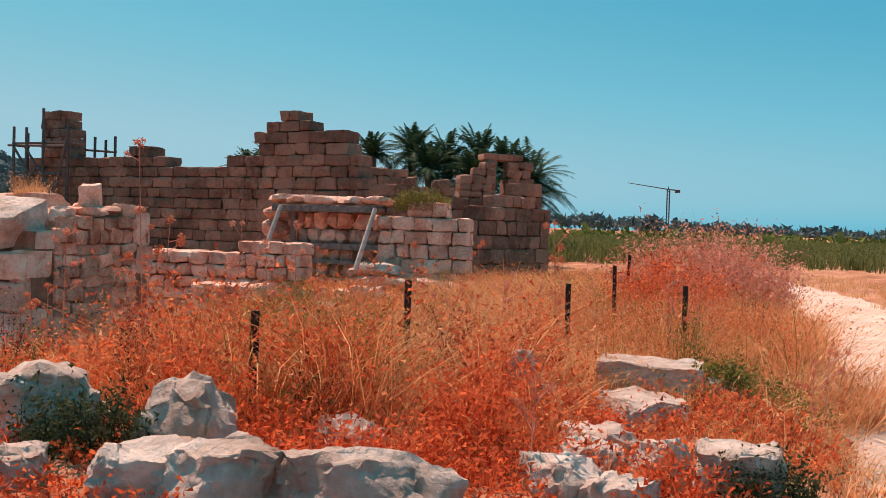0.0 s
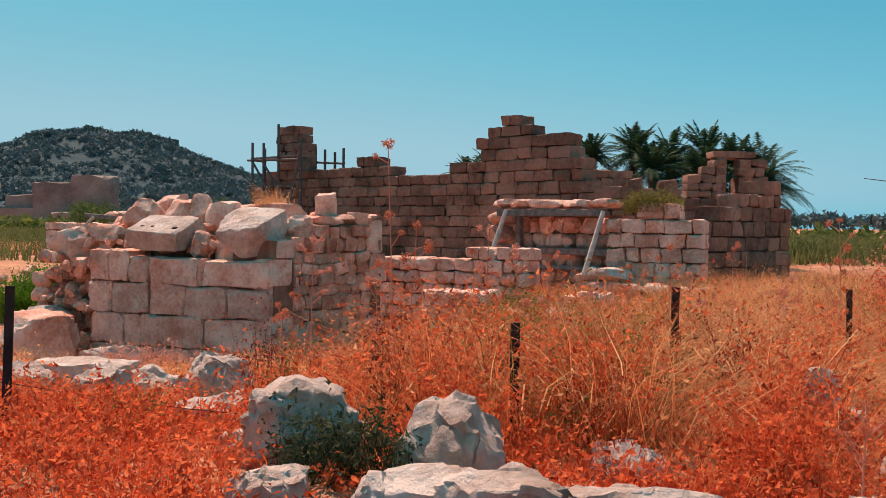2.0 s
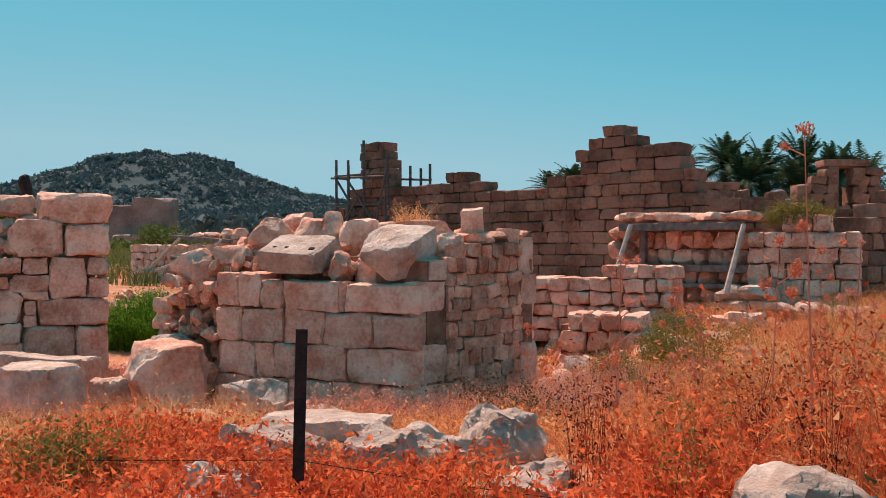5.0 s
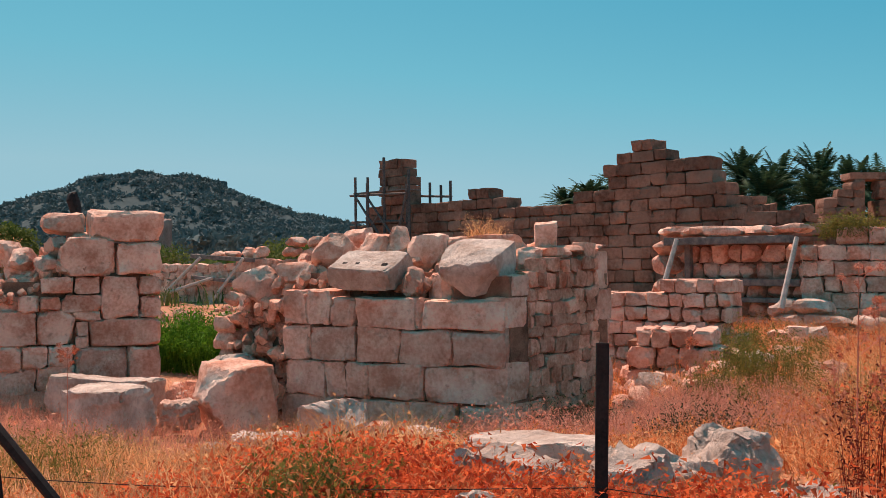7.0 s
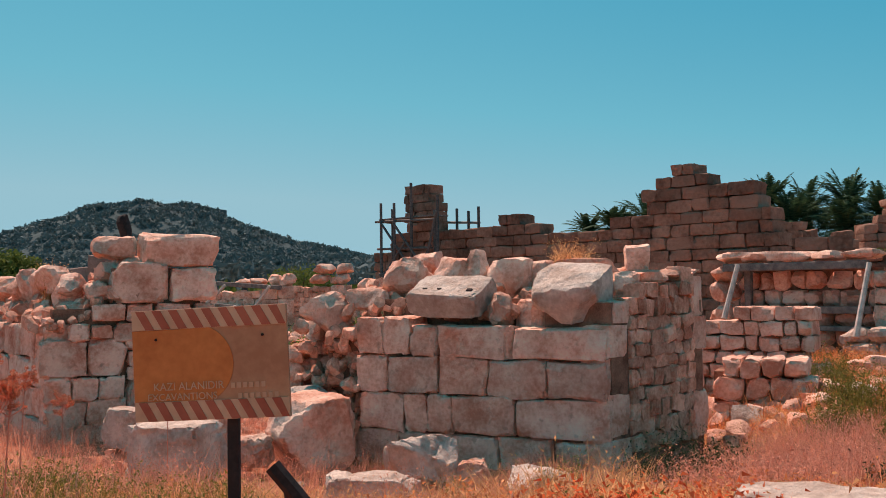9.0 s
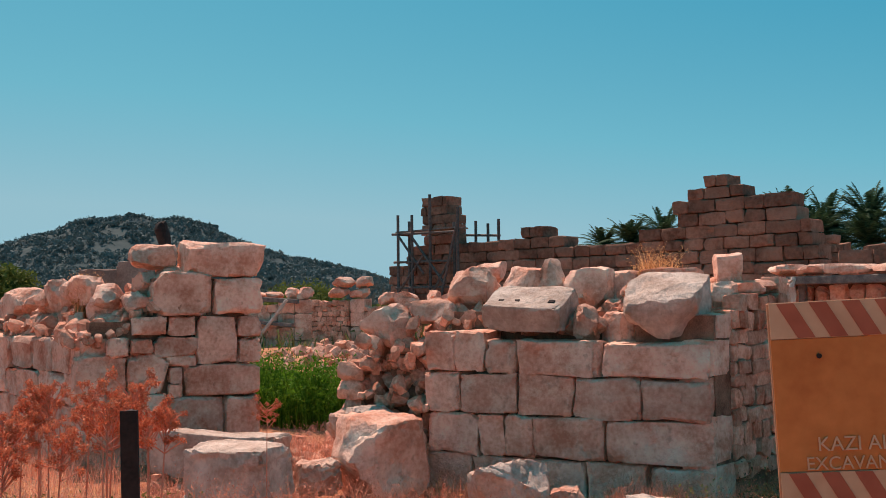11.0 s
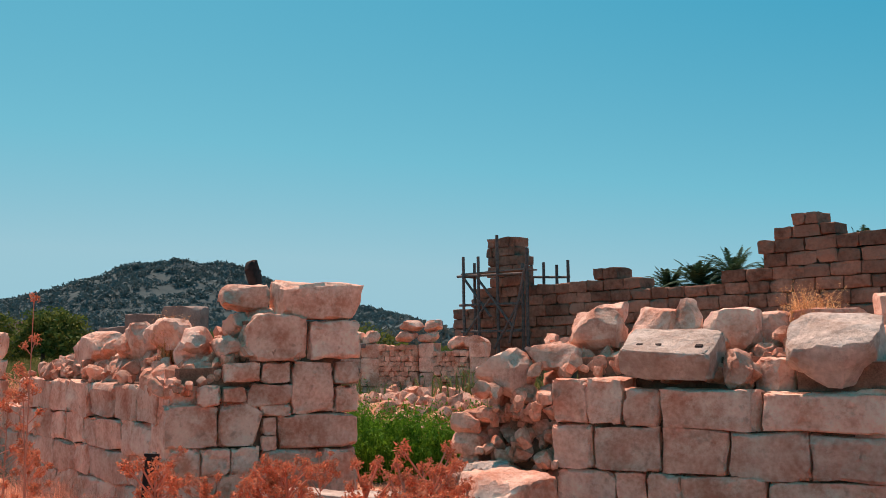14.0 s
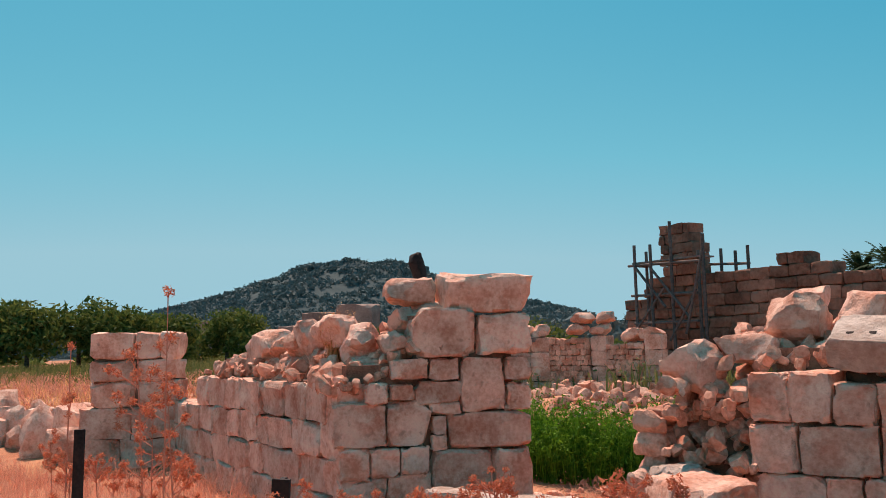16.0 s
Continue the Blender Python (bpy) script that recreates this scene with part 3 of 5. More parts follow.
# rubble vault stump and window pier to the side of the gable
FV = Face((-4.6, 35.6), (-0.7, 38.4))
wall_v = wall_core("wall_6", FV, [(0.1, 4.7, 0.3, 1.0, 0, 2.6)], "broken rubble vault of brown stones")
rubble_face(FV, wall_v, 0.0, 4.8, 1.4, lambda u: 2.9 + 1.25 * max(0, 1 - ((u - 1.3) / 1.5) ** 2) + 0.2 * math.sin(5 * u), 0.26, BROWN, 61, depth=0.5, aspect=1.6)
FW = Face((-0.7, 38.6), (2.15, 39.4))
wall_w = wall_core("wall_7", FW, [(0.1, 1.38, 0.15, 0.9, 0, 3.4), (1.9, 2.85, 0.15, 0.9, 0, 3.3), (1.15, 2.1, 0.15, 0.9, 0, 2.6)], "brown stone pier with a dark window opening")
rubble_face(FW, wall_w, 0.0, 1.42, 0.0, lambda u: 3.1 + 0.9 * min(1, u), 0.3, BROWN, 63, depth=0.6, aspect=1.5)
rubble_face(FW, wall_w, 1.42, 1.86, 0.0, lambda u: 2.75, 0.3, BROWN, 64, depth=0.6, aspect=1.5)
rubble_face(FW, wall_w, 1.86, 2.95, 0.0, lambda u: 4.0 - 0.5 * max(0, u - 2.4), 0.32, BROWN, 65, depth=0.6, aspect=1.5)
block(FW, wall_w, 0.95, 2.5, 4.0, 4.24, 0.9, BROWN, 661, n=4)
block(FW, wall_w, 1.08, 1.43, 2.75, 4.0, 0.8, BROWN, 662, n=4)

# middle wall with the propped timber lintel
FG = Face((-5.3, 25.8), (-2.55, 24.2))
wall_g = wall_core("wall_8", FG, [(0.1, 3.1, 0.75, 1.3, -0.2, 1.75)], "stone wall with a niche under propped timber lintels")
rg = random.Random(9)
rows = []
for j in range(5):
    us = [0.1]
    while us[-1] < 2.9:
        us.append(us[-1] + rg.uniform(0.3, 0.6))
    us[-1] = 3.15
    rows.append((-0.2 + j * 0.38, 0.18 + j * 0.38, us))
FG2 = Face(tuple(FG.at(0, 0.55, 0))[:2], tuple(FG.at(3.15, 0.55, 0))[:2])
courses(FG2, wall_g, rows, 0.4, STONE, 41, n=3, soft=0.2, rough=0.03)
courses(FG, wall_g, [(-0.2 + 0.42 * j, 0.22 + 0.42 * j, [-0.35, 0.12]) for j in range(5)] + [(1.9, 2.12, [-0.3, 0.45, 1.0, 1.9, 2.5, 3.2])], 0.9, STONE, 42, n=4, soft=0.25, rough=0.04)
lintel = tagged(new("timber_lintel"), "grey weathered timber beams propped in the stone niche", "timber beam")
part("beam", box(3.0, 0.2, 0.16, FG.m(1.55, 0.1, 1.8), 0.015), WOOD, lintel)
part("beam", box(2.9, 0.18, 0.15, FG.m(1.55, 0.42, 0.92), 0.015), WOOD, lintel)
part("beam", box(2.6, 0.18, 0.1, FG.m(1.7, 0.42, 0.55), 0.015), WOOD, lintel)
part("upright", box(0.14, 0.14, 1.95, FG.m(0.42, 0.42, 0.85), 0.015), WOOD, lintel)
for a, b in (((-4.95, 25.35, 1.85), (-5.25, 25.0, 0.75)), ((-2.62, 24.1, 1.82), (-2.97, 23.5, 0.45))):
    prop = tagged(part("wooden_prop", rod(a, b, 0.05, 8, 0.06), STICK), "pale bare timber pole propping the lintel", "pole", "props of the lintel")
FH = Face((-2.55, 24.15), (-0.55, 23.75))
high_wall("wall_9", FH, 0.0, 2.05, -0.2, steps([(0, 1.75), (0.6, 2.0), (1.5, 1.75)]), 0.33, STONE, "squared stone wall topped by a dry bush", 44, 0.7, (0.3, 0.62), 6, 0.12, 0.04)
FI = Face((-0.5, 27.0), (1.9, 30.2))
high_wall("wall_10", FI, 0.0, 4.0, -0.2, steps([(0, 1.5), (0.7, 2.2), (1.6, 2.5), (2.6, 2.6), (3.5, 2.0)]), 0.36, BROWN, "broken brown stone wall in uneven courses", 46, 0.7, (0.4, 0.9), 3)
FJ = Face((-3.4, 31.0), (0.2, 30.4))
high_wall("wall_11", FJ, 0.0, 3.6, 0.0, steps([(0, 2.75), (1.4, 2.5), (2.6, 2.3)]), 0.34, BROWN, "low broken brown stone wall before the gable", 48, 0.7, (0.5, 1.0), 3)
# low walls in the middle of the ruin
FE = Face((-7.4, 22.3), (-3.85, 21.35))
high_wall("wall_12", FE, 0.0, 3.65, -0.4, steps([(0, 0.95), (1.5, 0.75), (2.3, 1.06)]), 0.25, STONE, "low wall of pink rubble blocks", 50, 0.8, (0.2, 0.45), 4, 0.17, 0.04)
FF = Face((-5.5, 19.1), (-4.0, 18.9))
high_wall("wall_13", FF, 0.0, 1.5, -0.55, steps([(0, 0.42), (0.7, 0.3)]), 0.3, STONE, "low stub wall of pink blocks", 52, 0.9, (0.25, 0.5), 6, 0.17, 0.04)
FK = Face((-3.2, 24.0), (-0.4, 22.2))
high_wall("wall_14", FK, 0.0, 3.2, -0.3, steps([(0, 0.5), (1.2, 0.35), (2.2, 0.3)]), 0.3, PALE, "low line of pale foundation blocks", 54, 0.6, (0.4, 0.9), 4, 0.3, 0.05)

# back walls seen through the gap: rubble panels between dressed piers
FD = Face((-25.0, 34.2), (-14.0, 33.2))
wall_d = wall_core("wall_15", FD, [(1.5, 9.6, 0.2, 0.7, -0.6, 1.3)], "back wall of rubble panels between dressed piers")
pier_rows = [(-0.6 + 0.44 * j, -0.16 + 0.44 * j) for j in range(5)]
courses(FD, wall_d, [(a, b, [u, u + w]) for u, w in ((5.05, 0.62), (5.68, 0.64), (7.65, 0.5), (9.28, 0.5)) for a, b in pier_rows], 0.55, STONE, 71, n=4)
rubble_face(FD, wall_d, 6.33, 7.65, -0.3, lambda u: 1.58, 0.16, RUBBLE, 72, depth=0.2)
rubble_face(FD, wall_d, 8.15, 9.28, -0.3, lambda u: 1.42, 0.16, RUBBLE, 73, depth=0.2)
rubble_face(FD, wall_d, 1.5, 5.05, -0.5, lambda u: 1.6, 0.3, STONE, 75, depth=0.3)
courses(FD, wall_d, [(1.6, 1.95, [6.8, 7.5, 8.2]), (1.95, 2.3, [7.0, 7.7, 8.3]), (1.6, 1.85, [3.9, 4.5, 5.1]), (1.6, 2.0, [5.2, 5.7, 6.1]), (1.42, 1.8, [8.5, 9.1, 9.8])], 0.6, STONE, 74, n=4, soft=0.25, rough=0.05)
rack = tagged(new("timber_lintel"), "weathered beams with leaning props before the back wall", "timber beam")
part("beam", box(2.5, 0.16, 0.14, FD.m(4.7, -0.25, 1.62, 0, 4), 0.012), WOOD, rack)
part("beam", box(2.3, 0.16, 0.12, FD.m(4.6, -0.25, 0.88, 0, 5), 0.012), WOOD, rack)
for u0, z0, u1, z1 in ((3.9, 1.65, 2.74, 0.5), (5.6, 1.6, 4.28, -0.2), (4.4, 0.95, 2.8, 0.45)):
    tagged(part("wooden_prop", rod(FD.at(u0, -0.36, z0), FD.at(u1, -0.7, z1), 0.055, 8, 0.06), STICK), "pale bare timber pole leaning on a beam", "pole", "props of the lintel")

# ---- scaffold at the tower stub ----
scaffold = tagged(new("scaffold"), "dark tube scaffold round the tower stub", "scaffold")
for u, v, z1 in ((-0.11, -1.1, 4.67), (0.68, -1.15, 4.62), (1.55, -1.1, 5.3), (2.9, -1.1, 4.75), (-0.3, -0.35, 4.5), (1.25, 1.0, 4.6), (1.83, 1.0, 4.45), (2.43, 1.0, 4.32), (2.94, 1.0, 4.45), (2.25, -0.6, 4.3)):
    part("pole", rod(FC.at(u, v, 0.0), FC.at(u, v, z1), 0.055), STEEL, scaffold)
for (u0, v0, z0), (u1, v1, z1) in (((-0.4, -1.12, 3.98), (2.95, -1.1, 3.9)), ((-0.3, -1.12, 2.95), (2.6, -1.1, 2.9)), ((-0.2, -1.12, 2.0), (2.6, -1.1, 2.0)), ((0.9, 1.0, 3.98), (3.0, 1.0, 3.85)),
        ((-0.1, -1.15, 3.97), (1.25, -1.15, 2.5)), ((2.9, -1.15, 4.2), (2.1, -1.15, 1.6)), ((1.3, -1.15, 3.2), (-0.1, -1.15, 1.8)), ((0.6, -1.15, 3.9), (2.3, -1.15, 2.1)), ((-0.2, -1.1, 3.98), (-0.3, -0.3, 3.98)), ((2.6, -1.15, 3.0), (1.4, -1.15, 1.4))):
    part("brace", rod(FC.at(u0, v0, z0), FC.at(u1, v1, z1), 0.045), STEEL, scaffold)
part("deck_board", box(3.0, 0.7, 0.05, FC.m(1.2, -0.7, 4.06)), WOOD, scaffold)

# ---- loose boulders on the ground ----
BOULD = "boulders in the weeds"
for k, (x, y, top, w, d, h, soft, rz, lab) in enumerate([
    (-2.7, 7.2, 0.78, 0.5, 0.42, 0.52, 0.45, 5, "pale grey limestone boulder in dry weeds"),
    (-2.06, 7.0, 0.77, 0.48, 0.42, 0.5, 0.5, -10, "pale pitted limestone boulder in dry weeds"),
    (-2.66, 6.6, 0.59, 0.34, 0.3, 0.3, 0.4, 20, "low pale limestone boulder in red weeds"),
    (-2.08, 6.6, 0.61, 0.46, 0.32, 0.34, 0.45, 14, "low tilted limestone boulder in red weeds"),
    (-1.78, 6.52, 0.63, 0.56, 0.36, 0.38, 0.45, -12, "low pale limestone boulder in red weeds"),
    (-1.17, 6.5, 0.64, 0.68, 0.42, 0.4, 0.48, -6, "broad pale pitted boulder in red weeds"),
    (-1.32, 7.4, 0.56, 0.32, 0.26, 0.28, 0.5, 0, "small pale boulder in dry weeds"),
    (-0.44, 8.42, 0.78, 0.2, 0.2, 0.5, 0.3, 8, "upright pale stone stump in dry weeds"),
    (-0.3, 8.36, 0.62, 0.16, 0.18, 0.3, 0.35, 30, "pale broken stone leaning in dry weeds"),
    (0.49, 9.16, 0.66, 0.66, 0.4, 0.22, 0.06, -16, "pale cut limestone slab beside the track"),
    (0.84, 8.95, 0.58, 0.2, 0.22, 0.24, 0.3, 10, "small pale stone beside the track"),
    (0.26, 8.25, 0.57, 0.36, 0.5, 0.26, 0.15, 12, "flat pale limestone slab beside the track"),
    (-0.05, 7.55, 0.55, 0.38, 0.42, 0.28, 0.25, 25, "flat pale stone beside the track"),
    (-0.22, 7.15, 0.53, 0.3, 0.3, 0.26, 0.3, -20, "flat pale stone in red weeds"),
    (-0.36, 6.75, 0.57, 0.34, 0.34, 0.3, 0.3, 10, "angular pale stone in red weeds"),
    (-0.16, 6.6, 0.52, 0.3, 0.26, 0.24, 0.35, -30, "flat pale stone in red weeds"),
    (0.37, 6.8, 0.63, 0.32, 0.28, 0.36, 0.12, -14, "grey squared stone beside the track"),
    (0.12, 7.1, 0.58, 0.26, 0.24, 0.3, 0.3, 20, "pale angular stone beside the track"),
    (-5.0, 8.35, 0.62, 0.48, 0.34, 0.34, 0.4, 10, "pale weathered stone in dry weeds"),
    (-4.48, 8.4, 0.59, 0.4, 0.34, 0.34, 0.4, -15, "pale weathered stone in dry weeds"),
    (-4.4, 8.78, 0.58, 0.5, 0.34, 0.34, 0.42, 8, "pale weathered stone in dry weeds"),
    (-4.04, 9.0, 0.61, 0.42, 0.36, 0.4, 0.3, 15, "pale angular stone in dry weeds"),
    (-3.78, 8.6, 0.49, 0.32, 0.26, 0.26, 0.3, 5, "flat pale stone in dry weeds"),
    (-4.85, 7.58, 0.6, 0.36, 0.3, 0.32, 0.4, 25, "pale weathered stone in red weeds"),
    (-3.73, 8.15, 0.5, 0.5, 0.34, 0.28, 0.35, -8, "low flat stone in red weeds"),
    (-3.1, 7.35, 0.55, 0.26, 0.22, 0.24, 0.4, 0, "small pale stone in red weeds"),
    (-5.02, 8.95, 0.56, 0.66, 0.3, 0.22, 0.08, -4, "long flat pale slab in dry weeds"),
    (-8.67, 15.0, -0.16, 0.78, 0.6, 0.72, 0.35, 5, "angular pale boulder before the wall"),
    (-10.22, 15.6, 0.16, 1.05, 0.9, 1.05, 0.38, 12, "big pink boulder before the ragged wall end"),
    (-8.1, 15.2, -0.5, 0.4, 0.35, 0.3, 0.3, -8, "small pink stone before the wall"),
    (-11.5, 14.6, -0.08, 1.02, 0.6, 0.7, 0.08, -8, "grey squared block before the pier"),
    (-12.3, 15.7, -0.12, 1.7, 0.5, 0.5, 0.1, -6, "long pale sill stone across the gap"),
    (-10.75, 15.1, -0.3, 0.5, 0.4, 0.4, 0.4, 30, "pink rubble stone in the gap"),
    (-8.7, 13.6, -0.4, 0.85, 0.5, 0.4, 0.15, 5, "low pale slab before the wall"),
    (-7.0, 13.8, -0.35, 0.8, 0.5, 0.4, 0.3, 5, "low pale stone before the wall"),
    (-10.6, 16.3, 0.22, 0.65, 0.5, 0.4, 0.45, 10, "pale rubble stone at the wall end"),
    (-10.95, 16.6, 0.05, 0.5, 0.5, 0.45, 0.45, 40, "pink rubble stone at the wall end"),
    (-10.3, 16.2, 0.1, 0.4, 0.4, 0.3, 0.4, 0, "pink rubble stone at the wall end")]):
    loose("boulder", lab, "boulder", x, y, top, w, d, h, STONE if "pink" in lab else PALE, 300 + k, soft, 0.05, 14, rz, 4 if soft > 0.3 else 1, BOULD)
rs = random.Random(17)
for k in range(120):
    if k < 70:
        x, y = rs.uniform(-13.2, -7.0), rs.uniform(12.4, 18.5)
        if y > 15.2 and x > -11:
            x = rs.uniform(-12.6, -11.1)
    else:
        x, y = rs.uniform(-13.5, -11), rs.uniform(17, 26)
    s = rs.uniform(0.1, 0.32)
    loose("rubble_stone", "small fallen rubble stone on the ground", "stone", x, y, float(gz(x, y)) + s * 0.34, s, s * rs.uniform(0.7, 1), s * 0.7, (STONE, RUBBLE, PALE)[k % 3], 500 + k, 0.4, 0.05, 3, 40 * k, 10, "fallen rubble")

for k in range(46):
    x, y = rs.uniform(-6.2, -2.4), rs.uniform(17.8, 23.2)
    s = rs.uniform(0.2, 0.55)
    loose("rubble_stone", "rough pink stone among the low walls", "stone", x, y, float(gz(x, y)) + s * 0.6, s, s * rs.uniform(0.6, 1), s * 0.8, (STONE, PALE, STONE)[k % 3], 900 + k, 0.4, 0.05, 4, 40 * k, 8, "fallen rubble")

# ---- fence: posts and wire ----
def fence_post(x, y, top, w=0.05, lean=(0, 0), label="dark rusted steel fence post"):
    bm = bmesh.new()
    g = float(gz(x, y))
    h = top - g + 0.25
    m = pose(x, y, g - 0.25, lean[0], lean[1], 20)
    for ox, oy, sx, sy in ((0, 0, w, 0.012), (0, 0.018, 0.012, 0.03)):
        bmesh.ops.create_cube(bm, size=1, matrix=m @ pose(ox, oy, h / 2) @ Matrix.Diagonal((sx, sy, h, 1)))
    return tagged(part("fence_post", bm, RUST), label, "fence post", "fence posts")


POSTS = [(1.75, 17.2, 1.15), (1.0, 13.6, 1.12), (1.2, 11.2, 1.05), (0.15, 11.0, 1.05), (-1.15, 8.95, 1.157), (-1.9, 7.82, 1.04), (-4.52, 7.54, 1.165), (-8.09, 7.47, 1.126), (-9.7, 8.55, 1.1), (-11.5, 9.55, 1.1)]
for x, y, top in POSTS:
    fence_post(x, y, top, 0.045, (random.uniform(-2, 2), random.uniform(-3, 3)))
for (xa, ya, ta), (xb, yb, tb) in zip(POSTS[3:], POSTS[4:]):
    for drop in (0.5,):
        cu = bpy.data.curves.new("fence_wire", "CURVE")
        cu.dimensions, cu.bevel_depth, cu.bevel_resolution = '3D', 0.002, 1
        sp = cu.splines.new('POLY')
        sp.points.add(8)
        for i in range(9):
            f = i / 8
            sp.points[i].co = (xa + (xb - xa) * f, ya + (yb - ya) * f, ta + (tb - ta) * f - drop - 0.06 * math.sin(math.pi * f), 1)
        cu.materials.append(RUST)
        tagged(new("fence_wire", cu), "thin sagging rusty fence wire between posts", "wire", "fence wires")

# ---- warning sign ----
SIGN_O = material("faded_orange_sign", (0.4, 0.16, 0.085), (0.54, 0.25, 0.14), 9, 60, 0.6, 0.1, 0.004, 0)
SIGN_D = material("bleached_orange_patch", (0.5, 0.13, 0.035), (0.66, 0.2, 0.06), 9, 60, 0.6, 0.1, 0.004, 0)
SIGN_R = material("red_stripe_paint", (0.33, 0.07, 0.04), (0.46, 0.12, 0.07), 6, 40, 0.6, 0.1, 0.004, 0)
SIGN_W = material("cream_sign_paint", (0.5, 0.25, 0.15), (0.64, 0.36, 0.23), 6, 40, 0.6, 0.1, 0.004, 0)


def build_sign():
    sign = tagged(new("warning_sign"), "faded orange excavation warning sign with striped borders on a dark post", "sign")
    sign.matrix_basis = pose(-6.42, 6.4, 1.284, 0, -2.5, 9) @ Matrix.Diagonal((0.475, 0.6, 0.49, 1))
    w, h = 0.7, 0.47
    part("plate", box(w, 0.012, h, Matrix.Identity(4), 0.003), SIGN_O, sign)
    for z in (h / 2 - 0.042, -h / 2 + 0.042):
        part("stripe_band", box(w - 0.006, 0.003, 0.082, pose(0, -0.0085, z)), SIGN_W, sign)
        for i in range(9):
            bm = bmesh.new()
            x0 = -w / 2 + 0.02 + i * 0.075
            vs = [bm.verts.new((min(x0 + a, w / 2 - 0.004), -0.0115, z + b)) for a, b in ((0.045, -0.04), (0.085, -0.04), (0.04, 0.04), (0.0, 0.04))]
            f = bm.faces.new(vs)
            ex = bmesh.ops.extrude_face_region(bm, geom=[f])
            bmesh.ops.translate(bm, vec=(0, 0.002, 0), verts=[v for v in ex["geom"] if isinstance(v, bmesh.types.BMVert)])
            part("stripe", bm, SIGN_R, sign)
    bm = bmesh.new()
    bmesh.ops.create_cone(bm, cap_ends=True, segments=40, radius1=0.165, radius2=0.165, depth=0.003, matrix=pose(-0.06, -0.0075, 0.0, 90) @ Matrix.Diagonal((1.0, 1.0, 1, 1)))
    part("faded_disc", bm, SIGN_D, sign)
    part("unfaded_panel", box(0.29, 0.003, 0.3, pose(-0.203, -0.0073, 0)), SIGN_D, sign)
    for txt, x, z, s in (("KAZI ALANIDIR", -0.1, -0.105, 0.046), ("EXCAVANTIONS", -0.13, -0.147, 0.042)):
        cu = bpy.data.curves.new("lettering", "FONT")
        cu.body, cu.size, cu.extrude, cu.align_x = txt, s, 0.0008, 'CENTER'
        tmp = new("tmp", cu)
        me = bpy.data.meshes.new_from_object(tmp)
        bpy.data.objects.remove(tmp)
        ob = part("lettering", me, SIGN_W, sign)
        ob.matrix_basis = pose(x, -0.0105, z, 90)
    for x, z, n_ in ((0.16, -0.095, 6), (0.19, -0.14, 7)):
        for i in range(n_):
            part("letter_bar", box(0.018, 0.002, 0.022, pose(x - 0.06 + i * 0.027, -0.0085, z)), SIGN_W, sign)
    part("post", box(0.05, 0.03, 2.75, pose(0.03, 0.025, -1.42, 0, 2.5, 0), 0.004), RUST, sign)
    for x, z in ((-0.24, 0.11), (0.24, 0.11)):
        part("bolt", rod((x, -0.012, z), (x, 0.0, z), 0.006), RUST, sign)


build_sign()
stake = tagged(new("leaning_stake"), "dark broken wooden stakes leaning together in the weeds", "stake")
part("stake", rod((-5.86, 6.95, 0.25), (-6.5, 6.85, 0.99), 0.016, 7, 0.022), RUST, stake)
part("stake", rod((-6.4, 6.9, 0.25), (-6.47, 6.87, 0.95), 0.01, 7, 0.013), RUST, stake)

# ---- plants ----
def tri_mesh(name, v, t, mat):
    me = bpy.data.meshes.new(name)
    me.vertices.add(len(v))
    me.vertices.foreach_set("co", np.ascontiguousarray(v, np.float32).ravel())
    me.loops.add(len(t) * 3)
    me.loops.foreach_set("vertex_index", np.ascontiguousarray(t, np.int32).ravel())
    me.polygons.add(len(t))
    me.polygons.foreach_set("loop_start", np.arange(0, len(t) * 3, 3, dtype=np.int32))
    me.polygons.foreach_set("loop_total", np.full(len(t), 3, np.int32))
    me.materials.append(mat)
    me.update(calc_edges=True)
    me.validate()
    return me


def blades(base, height, width, lean, g):
    """Curved tapering blades, three triangles each. base (N,3), height (N,)."""
    n = len(base)
    az, tw = g.uniform(0, 6.283, n), g.uniform(0, 6.283, n)
    out = np.stack([np.cos(az), np.sin(az), np.zeros(n)], 1) * (height * lean * g.uniform(0.3, 1.3, n))[:, None]
    side = np.stack([np.cos(tw), np.sin(tw), np.zeros(n)], 1) * (width * g.uniform(0.6, 1.3, n))[:, None] * 0.5
    upv = np.array([0, 0, 1.0]) * height[:, None]
    mid = base + out * 0.35 + upv * 0.58
    tip = base + out + upv * g.uniform(0.85, 1.0, n)[:, None]
    v = np.stack([base - side, base + side, mid - side * 0.8, mid + side * 0.8, tip], 1).reshape(-1, 3)
    k = np.arange(n)[:, None] * 5
    t = np.concatenate([k + np.array([0, 1, 3]), k + np.array([0, 3, 2]), k + np.array([2, 3, 4])], 1).reshape(-1, 3)
    return v, t, mid, tip


def bits(p, size, g):
    """Small loose-turned leaf or seed triangles round the points p."""
    n = len(p)
    a, b = g.normal(size=(n, 3)), g.normal(size=(n, 3))
    a /= np.linalg.norm(a, axis=1)[:, None]
    b -= a * (a * b).sum(1)[:, None]
    b /= np.linalg.norm(b, axis=1)[:, None]
    s = (size * g.uniform(0.6, 1.5, n))[:, None]
    v = np.stack([p - a * s, p + a * s * 0.6 + b * s * 0.35, p + a * s * 0.5 - b * s * 0.4], 1).reshape(-1, 3)
    return v, np.arange(3 * n).reshape(-1, 3)


def join(*vt):
    vs, ts, k = [], [], 0
    for v, t in vt:
        vs.append(v)
        ts.append(t + k)
        k += len(v)
    return np.concatenate(vs), np.concatenate(ts)


